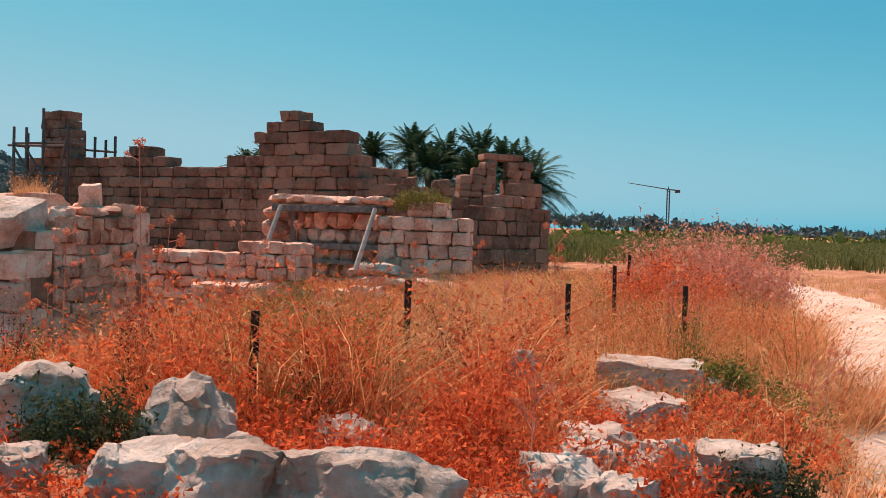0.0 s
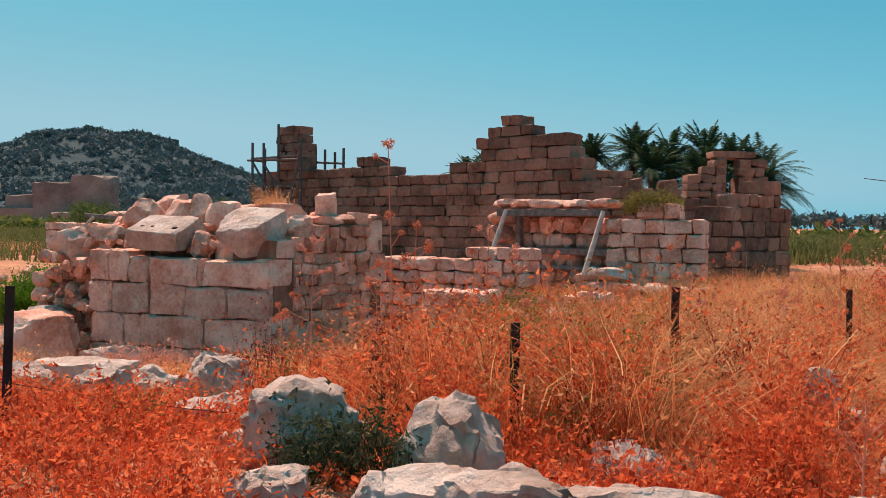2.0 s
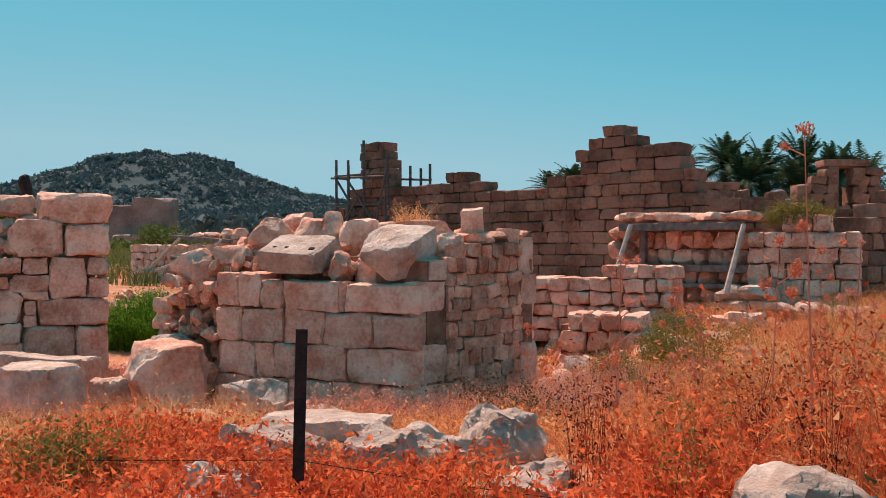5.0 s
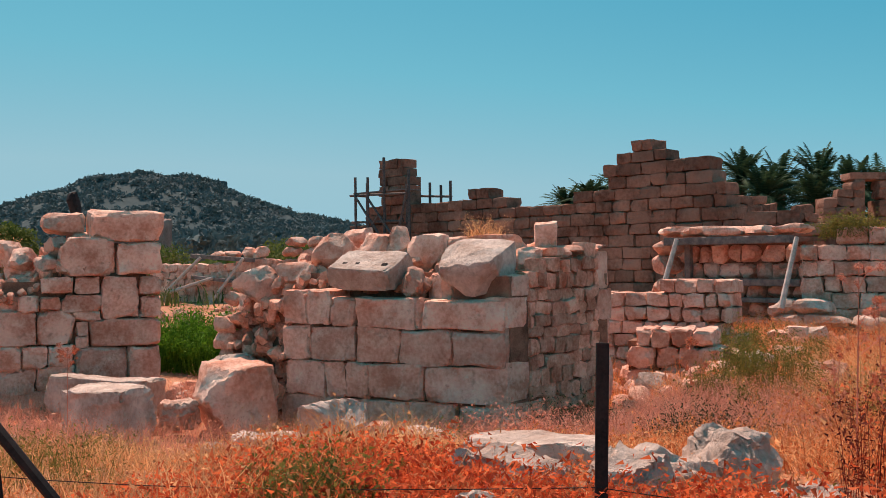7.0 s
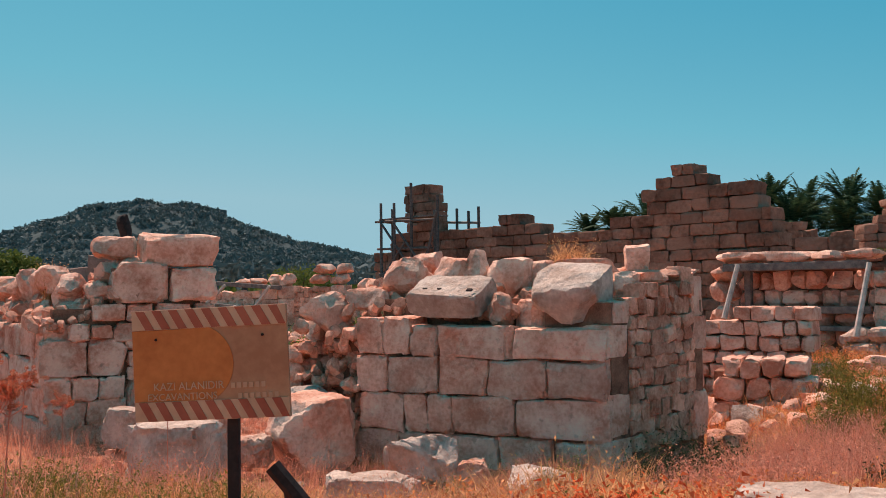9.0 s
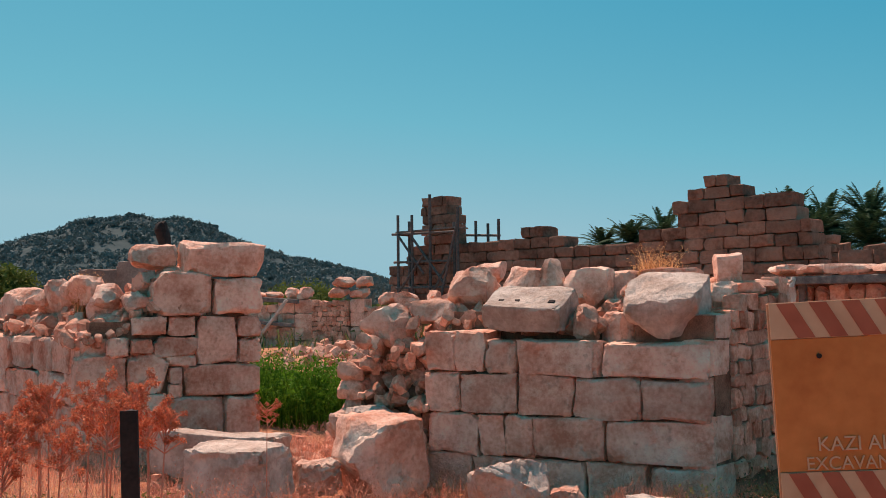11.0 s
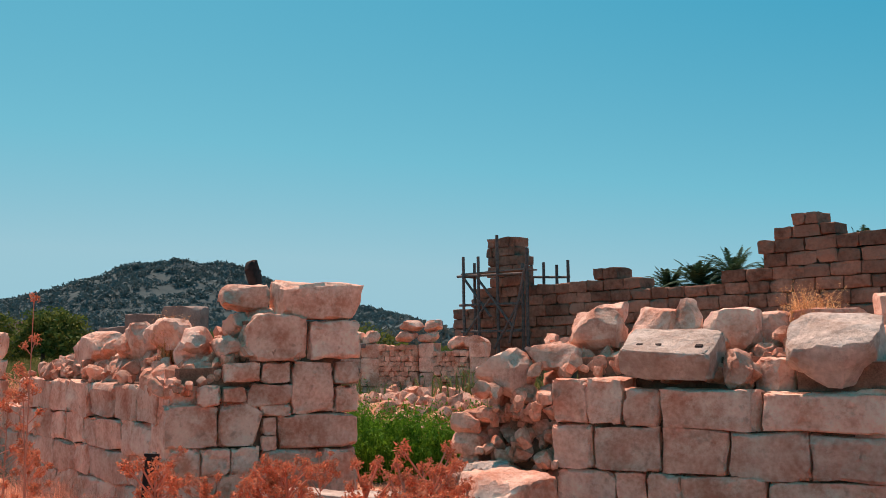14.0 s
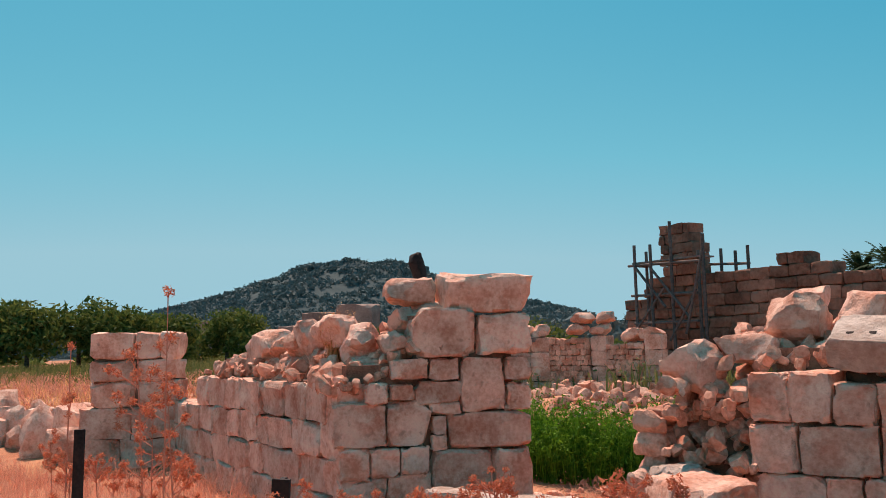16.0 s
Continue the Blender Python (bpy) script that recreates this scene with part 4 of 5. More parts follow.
def tufts(name, label, category, pts, hgt, mat, seed, stems=9, nbits=12, width=0.006, radius=0.12, lean=0.45, bit=0.014, kind="stuff"):
    """Tufts of dry weeds: thin stems with small leaves and seeds on their upper part."""
    g = np.random.default_rng(seed)
    n = len(pts)
    base = np.repeat(pts, stems, 0)
    h = np.repeat(hgt, stems) * g.uniform(0.45, 1.08, n * stems)
    r, a = radius * np.sqrt(g.uniform(0, 1, n * stems)), g.uniform(0, 6.283, n * stems)
    base = base + np.stack([r * np.cos(a), r * np.sin(a), np.full(n * stems, -0.02)], 1)
    v, t, mid, tip = blades(base, h, np.full(n * stems, width), lean, g)
    sel = g.integers(0, n * stems, n * nbits)
    f = g.uniform(0, 1, (n * nbits, 1)) ** 0.7
    p = mid[sel] * (1 - f) + tip[sel] * f + g.normal(size=(n * nbits, 3)) * 0.018
    low = g.uniform(0, 1, n * nbits) < 0.3
    p[low] = base[sel][low] * 0.5 + mid[sel][low] * 0.5 + g.normal(size=(low.sum(), 3)) * 0.03
    v, t = join((v, t), bits(p, np.full(n * nbits, bit), g))
    return tagged(part(name, tri_mesh(name, v, t, mat), None), label, category, kind=kind)


STONES = [(o.location.x, o.location.y, max(o.dimensions.x, o.dimensions.y) * 0.5 + 0.02) for o in scene.objects if o.name.startswith("boulder")]
EYES = [Vector(e).to_2d() for _, e, _, _ in PATH]
FOOT = [(f, t0, a, b) for f, t0, a, b in ((FA, 1.9, -0.3, 4.4), (FR, 0.4, -0.2, 2.4), (FB, 1.0, -0.1, 2.5), (FL, 0.9, -0.2, 9.5), (FP, 0.8, -1.3, 1.8), (FC, 1.0, -2, 15.2), (FG, 1.4, -0.5, 3.3), (FH, 0.8, -0.1, 2.2), (FI, 0.8, -0.1, 4.2),
                                       (FE, 0.9, -0.1, 2.3), (FF, 1.0, -0.1, 1.3), (FK, 0.7, -0.1, 3.3), (FD, 0.8, -0.1, 4.8), (FJ, 0.8, 0, 3.7), (FV, 1.0, 0, 5), (FW, 1, 0, 3))]


def scatter(n, x0, x1, y0, y1, seed, clear=1.5):
    """Points on the ground, off the track, the walls and the walked line."""
    g = np.random.default_rng(seed)
    x, y = g.uniform(x0, x1, n), g.uniform(y0, y1, n)
    ok = np.ones(n, bool)
    tm = np.where(y < 24, -0.35 + 0.315 * y, 7.21 + 0.12 * (y - 24)) + 0.3
    edge = np.abs(x - tm)
    ok &= ~((edge < 0.95 + 0.25 * np.sin(y * 2.1 + x)) & (y < 43))
    for f, th, a, b in FOOT:
        u = (x - f.p0.x) * f.d.x + (y - f.p0.y) * f.d.y
        v = (x - f.p0.x) * f.n.x + (y - f.p0.y) * f.n.y
        ok &= ~((u > a) & (u < b) & (v > -0.12) & (v < th))
    for bx, by, br in STONES:
        ok &= np.hypot(x - bx, y - by) > br
    for e in EYES:
        ok &= np.hypot(x - e.x, y - e.y) > clear
    x, y = x[ok], y[ok]
    return np.stack([x, y, gz(x, y)], 1)


def patchy(p, freq, seed):
    r = np.random.default_rng(seed)
    s = np.zeros(len(p))
    for k in range(4):
        d = r.normal(size=2) * freq * (1 + k * 0.7)
        s += np.sin(p[:, 0] * d[0] + p[:, 1] * d[1] + r.uniform(0, 6.3))
    return s / 2.0


def field(name, label, n, area, hfun, mat, seed, keep=None, **kw):
    p = scatter(n, *area, seed, kw.pop("clear", 1.5))
    if keep is not None:
        p = p[keep(p)]
    g = np.random.default_rng(seed + 7)
    return tufts(name, label, "dry weeds", p, hfun(p) * g.uniform(0.65, 1.25, len(p)), mat, seed + 1, **kw)


def weed_height(p):
    x, y = p[:, 0], p[:, 1]
    front = 0.17 + 0.08 * smooth(6.4, 7.6, y)
    tall = 0.18 + 0.48 * smooth(-4.0, -2.2, x)
    h = front + (tall - front) * smooth(7.1, 8.0, y)
    h = h - (h - 0.2) * smooth(-0.7, 0.0, x) * (1 - smooth(8.8, 10.0, y))
    return h * (1 + 0.32 * patchy(p, 1.4, 5) + 0.15 * patchy(p, 4.0, 6))


field("dry_weeds", "red withered weeds among the boulders", 5200, (-9.5, 1.2, 4.6, 8.6), weed_height, RED, 21, lambda p: patchy(p, 0.8, 3) > -0.7, stems=7, nbits=46, bit=0.019, width=0.004, lean=0.7, clear=1.05)
field("dry_weeds", "orange dry weeds along the fence", 7000, (-12, 2.5, 6.8, 14), weed_height, ORANGE, 31, lambda p: patchy(p, 0.9, 8) > np.where(p[:, 0] > -5.5, -0.1, 0.25), stems=9, nbits=22, width=0.0045, bit=0.016, lean=0.7)
field("dry_grass", "straw-coloured dry grass across the ruin field", 12000, (-6, 5, 7.8, 23), lambda p: 0.8 * weed_height(p), STRAW, 41, lambda p: patchy(p, 0.5, 2) > -0.4, stems=13, nbits=5, width=0.0065, lean=1.9, bit=0.02)
field("dry_weeds", "orange-red dry weeds before the low walls", 6500, (-6, 4.5, 9, 24), weed_height, ORANGE, 51, lambda p: patchy(p, 0.6, 12) > 0.1, stems=9, nbits=20, width=0.005, bit=0.015, lean=1.0)
field("dry_weeds", "red withered weeds across the ruin field", 5200, (-3.8, 4, 7.6, 20), weed_height, RED, 55, lambda p: patchy(p, 0.7, 14) > 0.5, stems=9, nbits=24, width=0.005, bit=0.018, lean=0.8)
field("green_weeds", "olive green weeds among the dry grass", 2400, (-7, 3, 7.5, 22), weed_height, OLIVE, 61, lambda p: patchy(p, 1.0, 21) > 0.4, stems=12, nbits=24, width=0.006, bit=0.016)
field("dry_grass", "sparse straw in the sunken gap before the walls", 2600, (-15, -5, 10, 16.5), lambda p: np.full(len(p), 0.24), STRAW, 71, lambda p: patchy(p, 0.9, 4) > -0.2, stems=12, nbits=4, width=0.0045, lean=0.7)
field("dry_weeds", "pink dry brush before the rubble wall", 2000, (-7.6, -3.2, 10.4, 15.6), lambda p: np.full(len(p), 0.42), PINK, 75, stems=16, nbits=30, width=0.004, bit=0.01)
field("dry_weeds", "sparse orange weeds round the inner walls", 2200, (-6, 3.5, 18, 31), lambda p: np.full(len(p), 0.4), ORANGE, 77, stems=9, nbits=10, width=0.008, bit=0.02)
field("dry_grass", "dry straw beside the track", 2600, (0.6, 12, 4, 34), lambda p: np.full(len(p), 0.32), STRAW, 81, stems=12, nbits=6, width=0.007, lean=0.6)
field("dry_grass", "yellow dry grass beside the sign", 1500, (-12, -5.8, 7.2, 11.2), lambda p: np.full(len(p), 0.3), STRAW, 87, stems=12, nbits=8, width=0.0045, lean=0.7, clear=1.05)
field("green_weeds", "olive weeds beside the sign", 800, (-12, -6.5, 7.4, 11.2), lambda p: np.full(len(p), 0.34), OLIVE, 88, lambda p: patchy(p, 1.0, 9) > 0.0, stems=10, nbits=20, width=0.0045, bit=0.014, clear=1.05)
field("dry_weeds", "pink dry weeds at the end of the walk", 5200, (-25, -8.5, 8.6, 19.0), lambda p: np.full(len(p), 0.46), PINK, 85, lambda p: p[:, 1] > 0.35 * (-p[:, 0] - 8) + 8.4, stems=10, nbits=30, width=0.0045, bit=0.011)
field("green_reeds", "green reeds and scrub beyond the ruins", 9000, (2.5, 60, 42, 120), lambda p: 0.9 + 0.0 * p[:, 0], REED, 91, lambda p: patchy(p, 0.12, 4) > -0.9, stems=8, nbits=10, width=0.05, radius=0.4, bit=0.09)
field("green_reeds", "green meadow plants behind the ruins", 9000, (-95, -12, 31, 110), lambda p: np.full(len(p), 0.75), REED, 95, lambda p: patchy(p, 0.12, 6) > -1.0, stems=8, nbits=8, width=0.05, radius=0.4, bit=0.08)


field("dry_weeds", "pale dry weeds on the open ground", 5200, (-60, -14, 17, 40), lambda p: np.full(len(p), 0.55), PINK, 97, lambda p: (p[:, 0] < -27) | (p[:, 1] > 36), stems=7, nbits=12, width=0.02, radius=0.3, bit=0.045)
field("dry_grass", "straw on the open ground", 3800, (-60, -14, 17, 45), lambda p: np.full(len(p), 0.5), STRAW, 98, lambda p: (p[:, 0] < -27) | (p[:, 1] > 36), stems=9, nbits=4, width=0.02, radius=0.35, bit=0.04)


def bush(name, label, x, y, w, d, h, mat, seed, n=260, leaf=0.03, stem_w=0.008, lean=0.3, z=None, cat="bush"):
    """A bush of upright leafy twigs."""
    g = np.random.default_rng(seed)
    r, a = np.sqrt(g.uniform(0, 1, n)), g.uniform(0, 6.283, n)
    bx, by = x + r * np.cos(a) * w / 2, y + r * np.sin(a) * d / 2
    zz = gz(bx, by) if z is None else np.full(n, z)
    base = np.stack([bx, by, zz - 0.03], 1)
    hh = h * (1 - 0.45 * r ** 2) * g.uniform(0.6, 1.1, n)
    v, t, mid, tip = blades(base, hh, np.full(n, stem_w), lean, g)
    m = n * 14
    sel, f = g.integers(0, n, m), g.uniform(0, 1, (m, 1))
    p = np.where(f < 0.45, base[sel] + (mid[sel] - base[sel]) * f / 0.45, mid[sel] + (tip[sel] - mid[sel]) * (f - 0.45) / 0.55) + g.normal(size=(m, 3)) * leaf * 1.4
    ob = tagged(new(name), label, cat)
    part("brushwood", tri_mesh("brushwood", v, t, mat), None, ob)
    part("foliage", tri_mesh("foliage", *bits(p, np.full(m, leaf), g), mat), None, ob)
    return ob


bush("green_bush", "bright green leafy bush behind the gap", -13.2, 21.0, 2.0, 1.3, 1.3, GREEN, 601, 900, 0.036, 0.02, 0.25)
bush("green_bush", "bright green leafy bush behind the gap", -14.5, 21.3, 1.7, 1.3, 1.35, GREEN, 602, 700, 0.036, 0.02, 0.25)
bush("green_bush", "bright green leafy bush behind the gap", -12.2, 21.5, 1.3, 1.2, 1.2, GREEN, 603, 520, 0.036, 0.02, 0.25)
bush("dark_shrub", "dark grey-green shrub between the boulders", -2.42, 6.9, 0.6, 0.35, 0.4, DARKBUSH, 610, 200, 0.016, 0.004, 0.5)
bush("dark_shrub", "grey-green shrub beside the squared stone", 0.45, 6.65, 0.4, 0.3, 0.32, DARKBUSH, 611, 180, 0.014, 0.004, 0.5)
bush("olive_shrub", "olive green shrub beside the track", 1.25, 9.7, 1.0, 1.6, 0.45, OLIVE, 612, 320, 0.018, 0.005, 0.5)
bush("olive_shrub", "dark green shrub at the rubble wall foot", -5.8, 14.6, 1.25, 0.8, 0.8, DARKBUSH, 613, 240, 0.02, 0.005)
bush("olive_shrub", "olive green weeds before the wall", -6.8, 13.6, 0.6, 0.5, 0.75, OLIVE, 614, 180, 0.018, 0.005)
bush("olive_shrub", "olive green weeds before the wall", -7.4, 12.0, 0.5, 0.4, 0.55, OLIVE, 615, 150, 0.018, 0.005)
for k, (x, y, w, h) in enumerate([(-3.4, 16.9, 1.2, 1.05), (-3.75, 20.6, 0.9, 0.8), (-3.85, 17.8, 0.6, 0.85), (-2.7, 19.5, 0.5, 0.7), (-3.85, 14.4, 0.25, 0.45), (-2.9, 12.5, 0.4, 0.75), (0.92, 8.96, 0.4, 0.38), (-1.5, 8.35, 0.35, 0.35), (-4.2, 15.6, 0.6, 0.6)]):
    bush("green_weeds_clump", "green weeds among the dry grass", x, y, w, w * 0.7, h, OLIVE, 960 + k, int(120 + 130 * w), 0.02, 0.005, 0.25)
bush("green_weeds_clump", "green weeds among the dry grass", -2.0, 9.3, 0.5, 0.4, 0.6, OLIVE, 617, 160, 0.018, 0.005)
bush("green_weeds_clump", "olive weeds beside the fence", -10.9, 12.2, 0.9, 0.7, 0.6, OLIVE, 618, 220, 0.018, 0.005)
bush("dry_bush", "big red withered bush beside the track", 3.3, 18.6, 3.0, 2.4, 1.85, PINK, 620, 1000, 0.035, 0.008, 0.4)
bush("dry_bush", "red withered bush beside the track", 2.3, 16.8, 1.7, 1.5, 1.35, RED, 621, 420, 0.03, 0.007, 0.4)
bush("dry_bush", "red withered bush beside the track", 4.5, 21.5, 1.6, 1.6, 1.4, RED, 622, 420, 0.035, 0.008, 0.4)
bush("dry_bush", "grey-brown dry bush on the wall", -1.6, 24.2, 1.2, 0.6, 0.55, OLIVE, 623, 260, 0.03, 0.008, 0.7, 1.85)
bush("dry_bush", "straw tuft on the wall top", -7.2, 17.1, 0.6, 0.5, 0.55, STRAW, 624, 160, 0.012, 0.008, 0.6, 1.62)
bush("dry_bush", "straw tuft on the rubble wall", -6.85, 16.7, 0.5, 0.4, 0.3, ORANGE, 625, 160, 0.014, 0.008, 0.6, 1.35)
bush("dry_bush", "yellow dry tuft on the ragged wall", -15.34, 17.4, 0.4, 0.35, 0.75, STRAW, 626, 190, 0.014, 0.012, 0.3, 1.30)
bush("dry_bush", "yellow tuft between the capstones", -13.85, 17.7, 0.15, 0.15, 0.4, STRAW, 627, 60, 0.014, 0.01, 0.3, 2.02)
bush("dry_bush", "orange litter on the pier", -14.1, 17.45, 0.5, 0.5, 0.22, ORANGE, 628, 160, 0.014, 0.006, 0.8, 1.45)


for k, (x, y, w, h, m) in enumerate([(-0.75, 7.35, 0.35, 0.6, RED), (-0.3, 9.3, 0.4, 0.7, RED), (-1.5, 8.3, 0.4, 0.6, RED), (-3.0, 9.4, 0.5, 0.75, ORANGE), (-2.6, 10.3, 0.5, 0.8, STRAW), (-1.7, 11.2, 0.6, 0.8, RED), (-2.2, 8.6, 0.45, 0.7, STRAW),
                                     (0.4, 11.8, 0.6, 0.8, RED), (-0.7, 12.2, 0.6, 0.8, PINK), (1.2, 13.4, 0.8, 0.9, RED), (-3.6, 12.0, 0.5, 0.6, ORANGE), (2.2, 14.8, 0.9, 0.95, PINK), (0.6, 15.6, 0.9, 0.9, ORANGE)]):
    bush("dry_bush", "withered reddish weed bush in the dry grass", x, y, w, w, h, m, 640 + k, 110, 0.018, 0.004, 0.5)
for k, (x, y, w, h, m) in enumerate([(-1.4, 8.3, 0.5, 0.62, OLIVE), (-1.0, 8.9, 0.6, 0.66, STRAW), (-1.6, 9.2, 0.5, 0.7, OLIVE), (-0.6, 9.6, 0.7, 0.7, STRAW), (-2.3, 9.0, 0.5, 0.6, STRAW), (-1.9, 10.1, 0.7, 0.72, OLIVE), (-5.6, 7.6, 0.45, 0.3, OLIVE), (-5.2, 13.2, 1.2, 0.5, PINK), (-6.1, 13.6, 1.0, 0.45, PINK), (-4.4, 12.6, 1.1, 0.5, PINK)]):
    bush("dry_bush", {OLIVE: "olive green weed bush in the dry grass", STRAW: "straw-coloured dry bush in the grass", PINK: "fine pink dry brush before the wall"}[m], x, y, w, w, h, m, 1020 + k, int(170 + 120 * w), 0.013, 0.0035, 0.7)
rm = random.Random(31)
for k in range(34):
    x, y = rm.uniform(-3.6, 2.2), rm.uniform(7.7, 15)
    w, h = rm.uniform(0.12, 0.3), rm.uniform(0.45, 0.95)
    if abs(x - track_mid(y) - 0.3) > 1.6 and min(math.hypot(x - o[0], y - o[1]) - o[2] for o in STONES) > 0:
        bush("dry_bush", "dark red withered stalks in the dry grass" if k % 5 < 3 else "olive green weed stalks in the dry grass", x, y, w, w, h, MAROON if k % 5 < 3 else OLIVE, 930 + k, 36, 0.013, 0.004, 0.25)
for k, (x, y, w, h, m) in enumerate([(-5.3, 10.2, 0.9, 0.45, PINK), (-5.9, 11.0, 0.8, 0.5, PINK), (-4.2, 10.6, 0.7, 0.5, DARKBUSH), (-3.7, 10.9, 0.5, 0.4, DARKBUSH), (-9.6, 9.9, 0.6, 0.4, OLIVE), (-8.6, 10.4, 0.6, 0.35, OLIVE)]):
    bush("dry_bush" if m is PINK else "olive_shrub", "fine pink dry brush before the wall" if m is PINK else "green weed clump before the wall", x, y, w, w * 0.7, h, m, 670 + k, 260, 0.012, 0.003, 0.6)


def thistle(label, x, y, top, seed, heads=9, head=0.022, spread=0.1, mat=HEAD, stem_mat=PINK, low=0.45):
    """A tall dry thistle: a main stem, side stalks and round spiky heads."""
    g = np.random.default_rng(seed)
    base = float(gz(x, y))
    ob = tagged(new("dry_thistle"), label, "dry thistle", "tall dry thistles")
    ob.matrix_basis = pose(x, y, base)
    h = top - base
    bm = bmesh.new()
    tips, pr = [], Vector((0, 0, -0.03))
    lx, ly = g.uniform(-0.06, 0.06), g.uniform(-0.06, 0.06)
    for i in range(1, 6):
        p = Vector((lx * i / 5 * h, ly * i / 5 * h, h * i / 5))
        tube(bm, pr, p, 0.006 * (1 - i * 0.12), 5)
        pr = p
    part("stem", bm, stem_mat, ob)
    tips.append(pr.copy())
    for i in range(heads - 1):
        f = g.uniform(low, 0.97)
        a = g.uniform(0, 6.283)
        p0 = Vector((lx * f * h, ly * f * h, h * f))
        p1 = p0 + Vector((math.cos(a) * spread * g.uniform(0.4, 1.2), math.sin(a) * spread * g.uniform(0.4, 1.2), g.uniform(0.02, 0.1)))
        part("stalk", rod(p0, p1, 0.0025, 4), stem_mat, ob)
        tips.append(p1)
    for p in tips:
        s = head * g.uniform(0.7, 1.3)
        n = 90
        d = g.normal(size=(n, 3))
        d /= np.linalg.norm(d, axis=1)[:, None]
        v, t = bits(np.array(p) + d * s * g.uniform(0.3, 1, (n, 1)), np.full(n, s * 0.3), g)
        part("flower_head", tri_mesh("flower_head", v, t, mat), None, ob)


for k, (x, y, top, n, hd, sp) in enumerate([(-2.6, 8.2, 1.93, 5, 0.03, 0.07), (-2.75, 8.9, 1.5, 6, 0.03, 0.08), (-0.05, 10.0, 1.56, 9, 0.03, 0.08), (-10.95, 9.5, 1.66, 7, 0.025, 0.05), (-11.5, 9.5, 1.45, 8, 0.025, 0.06),
                                            (-11.5, 10.0, 1.45, 18, 0.03, 0.12), (-11.4, 10.1, 1.3, 16, 0.03, 0.12), (-11.6, 10.1, 1.2, 16, 0.03, 0.12), (-12.2, 9.6, 1.25, 8, 0.025, 0.06), (-1.2, 10.6, 1.35, 9, 0.028, 0.08),
                                            (-3.2, 10.2, 1.2, 9, 0.028, 0.1), (-4.3, 10.9, 0.9, 8, 0.025, 0.1), (0.9, 10.4, 1.2, 8, 0.025, 0.1), (-2.2, 12.4, 1.25, 9, 0.03, 0.1), (-0.6, 13.0, 1.3, 9, 0.03, 0.1), (2.2, 12.2, 1.3, 8, 0.03, 0.1),
                                            (5.3, 12.2, 1.35, 8, 0.03, 0.08), (1.2, 8.2, 0.75, 8, 0.02, 0.1), (1.5, 8.8, 0.8, 8, 0.02, 0.12), (-0.5, 6.9, 0.8, 10, 0.02, 0.1), (-3.4, 8.6, 0.95, 8, 0.025, 0.1)]):
    thistle("tall dry reddish thistle with round heads", x, y, top, 700 + k, n, hd, sp)
ru = random.Random(5)
for k in range(15):
    x, y = -8.9 + ru.uniform(-0.36, 0.3), 8.0 + ru.uniform(-0.3, 0.45)
    thistle("orange-flowered dry weed with flat clustered heads", x, y, ru.uniform(0.95, 1.12), 760 + k, 22, 0.02, 0.075, low=0.84)
for k in range(16):
    x, y = ru.uniform(-13.5, -9.3), ru.uniform(8.8, 11.5)
    thistle("orange-flowered dry weed with flat clustered heads", x, y, ru.uniform(0.6, 0.95), 790 + k, 18, 0.02, 0.08, low=0.84)


rt = random.Random(23)
for k in range(26):
    x, y = rt.uniform(-3.6, 1.2), rt.uniform(8.6, 15.5)
    thistle("dry reddish thistle with round heads", x, y, float(gz(x, y)) + rt.uniform(0.7, 1.15), 820 + k, 9, 0.024, 0.1, HEAD if k % 2 else PINK)


# ---- trees ----
def palm(x, y, crown_z, reach, seed, label="dark green bushy date palm behind the ruins"):
    g = np.random.default_rng(seed)
    ob = tagged(new("palm_tree"), label, "palm tree", "palms behind the ruins")
    ob.matrix_basis = pose(x, y, 0.05)
    bm = bmesh.new()
    for i in range(7):
        z0, z1 = crown_z * i / 7 - (0.2 if i == 0 else 0), crown_z * (i + 1) / 7
        tube(bm, (0, 0, z0), (0, 0, z1), 0.3 - 0.01 * i, 9, 0.25 - 0.01 * i)
    part("trunk", bm, BARK, ob)
    vs, ts = [], []
    for k in range(64):
        a, el = g.uniform(0, 6.283), g.uniform(-0.35, 1.35)
        L = reach * g.uniform(0.95, 1.45)
        d = np.array([math.cos(a) * math.cos(el), math.sin(a) * math.cos(el), math.sin(el)])
        f = np.linspace(0.05, 1, 36)
        droop = 0.5 + 0.4 * (1 - el / 1.35)
        r = np.array([0, 0, crown_z]) + d * (L * f)[:, None] - np.array([0, 0, 1.0]) * (L * droop * 0.55 * f ** 2.2)[:, None]
        tang = np.gradient(r, axis=0)
        tang /= np.linalg.norm(tang, axis=1)[:, None]
        side = np.cross(tang, [0, 0, 1.0])
        side /= np.linalg.norm(side, axis=1)[:, None] + 1e-6
        for s in (-1, 1):
            ll = (0.46 * np.sin(np.clip(f * 0.9 + 0.12, 0, 1) * 3.1) + 0.12) * reach / 2.6
            tip = r + side * s * (ll * 0.8)[:, None] + tang * (ll * 0.55)[:, None] - np.array([0, 0, 1.0]) * (ll * g.uniform(0.1, 0.5, len(f)))[:, None]
            vs.append(np.stack([r - tang * 0.025, r + tang * 0.025, tip], 1).reshape(-1, 3))
    v = np.concatenate(vs)
    part("crown", tri_mesh("crown", v, np.arange(len(v)).reshape(-1, 3), PALM), None, ob)


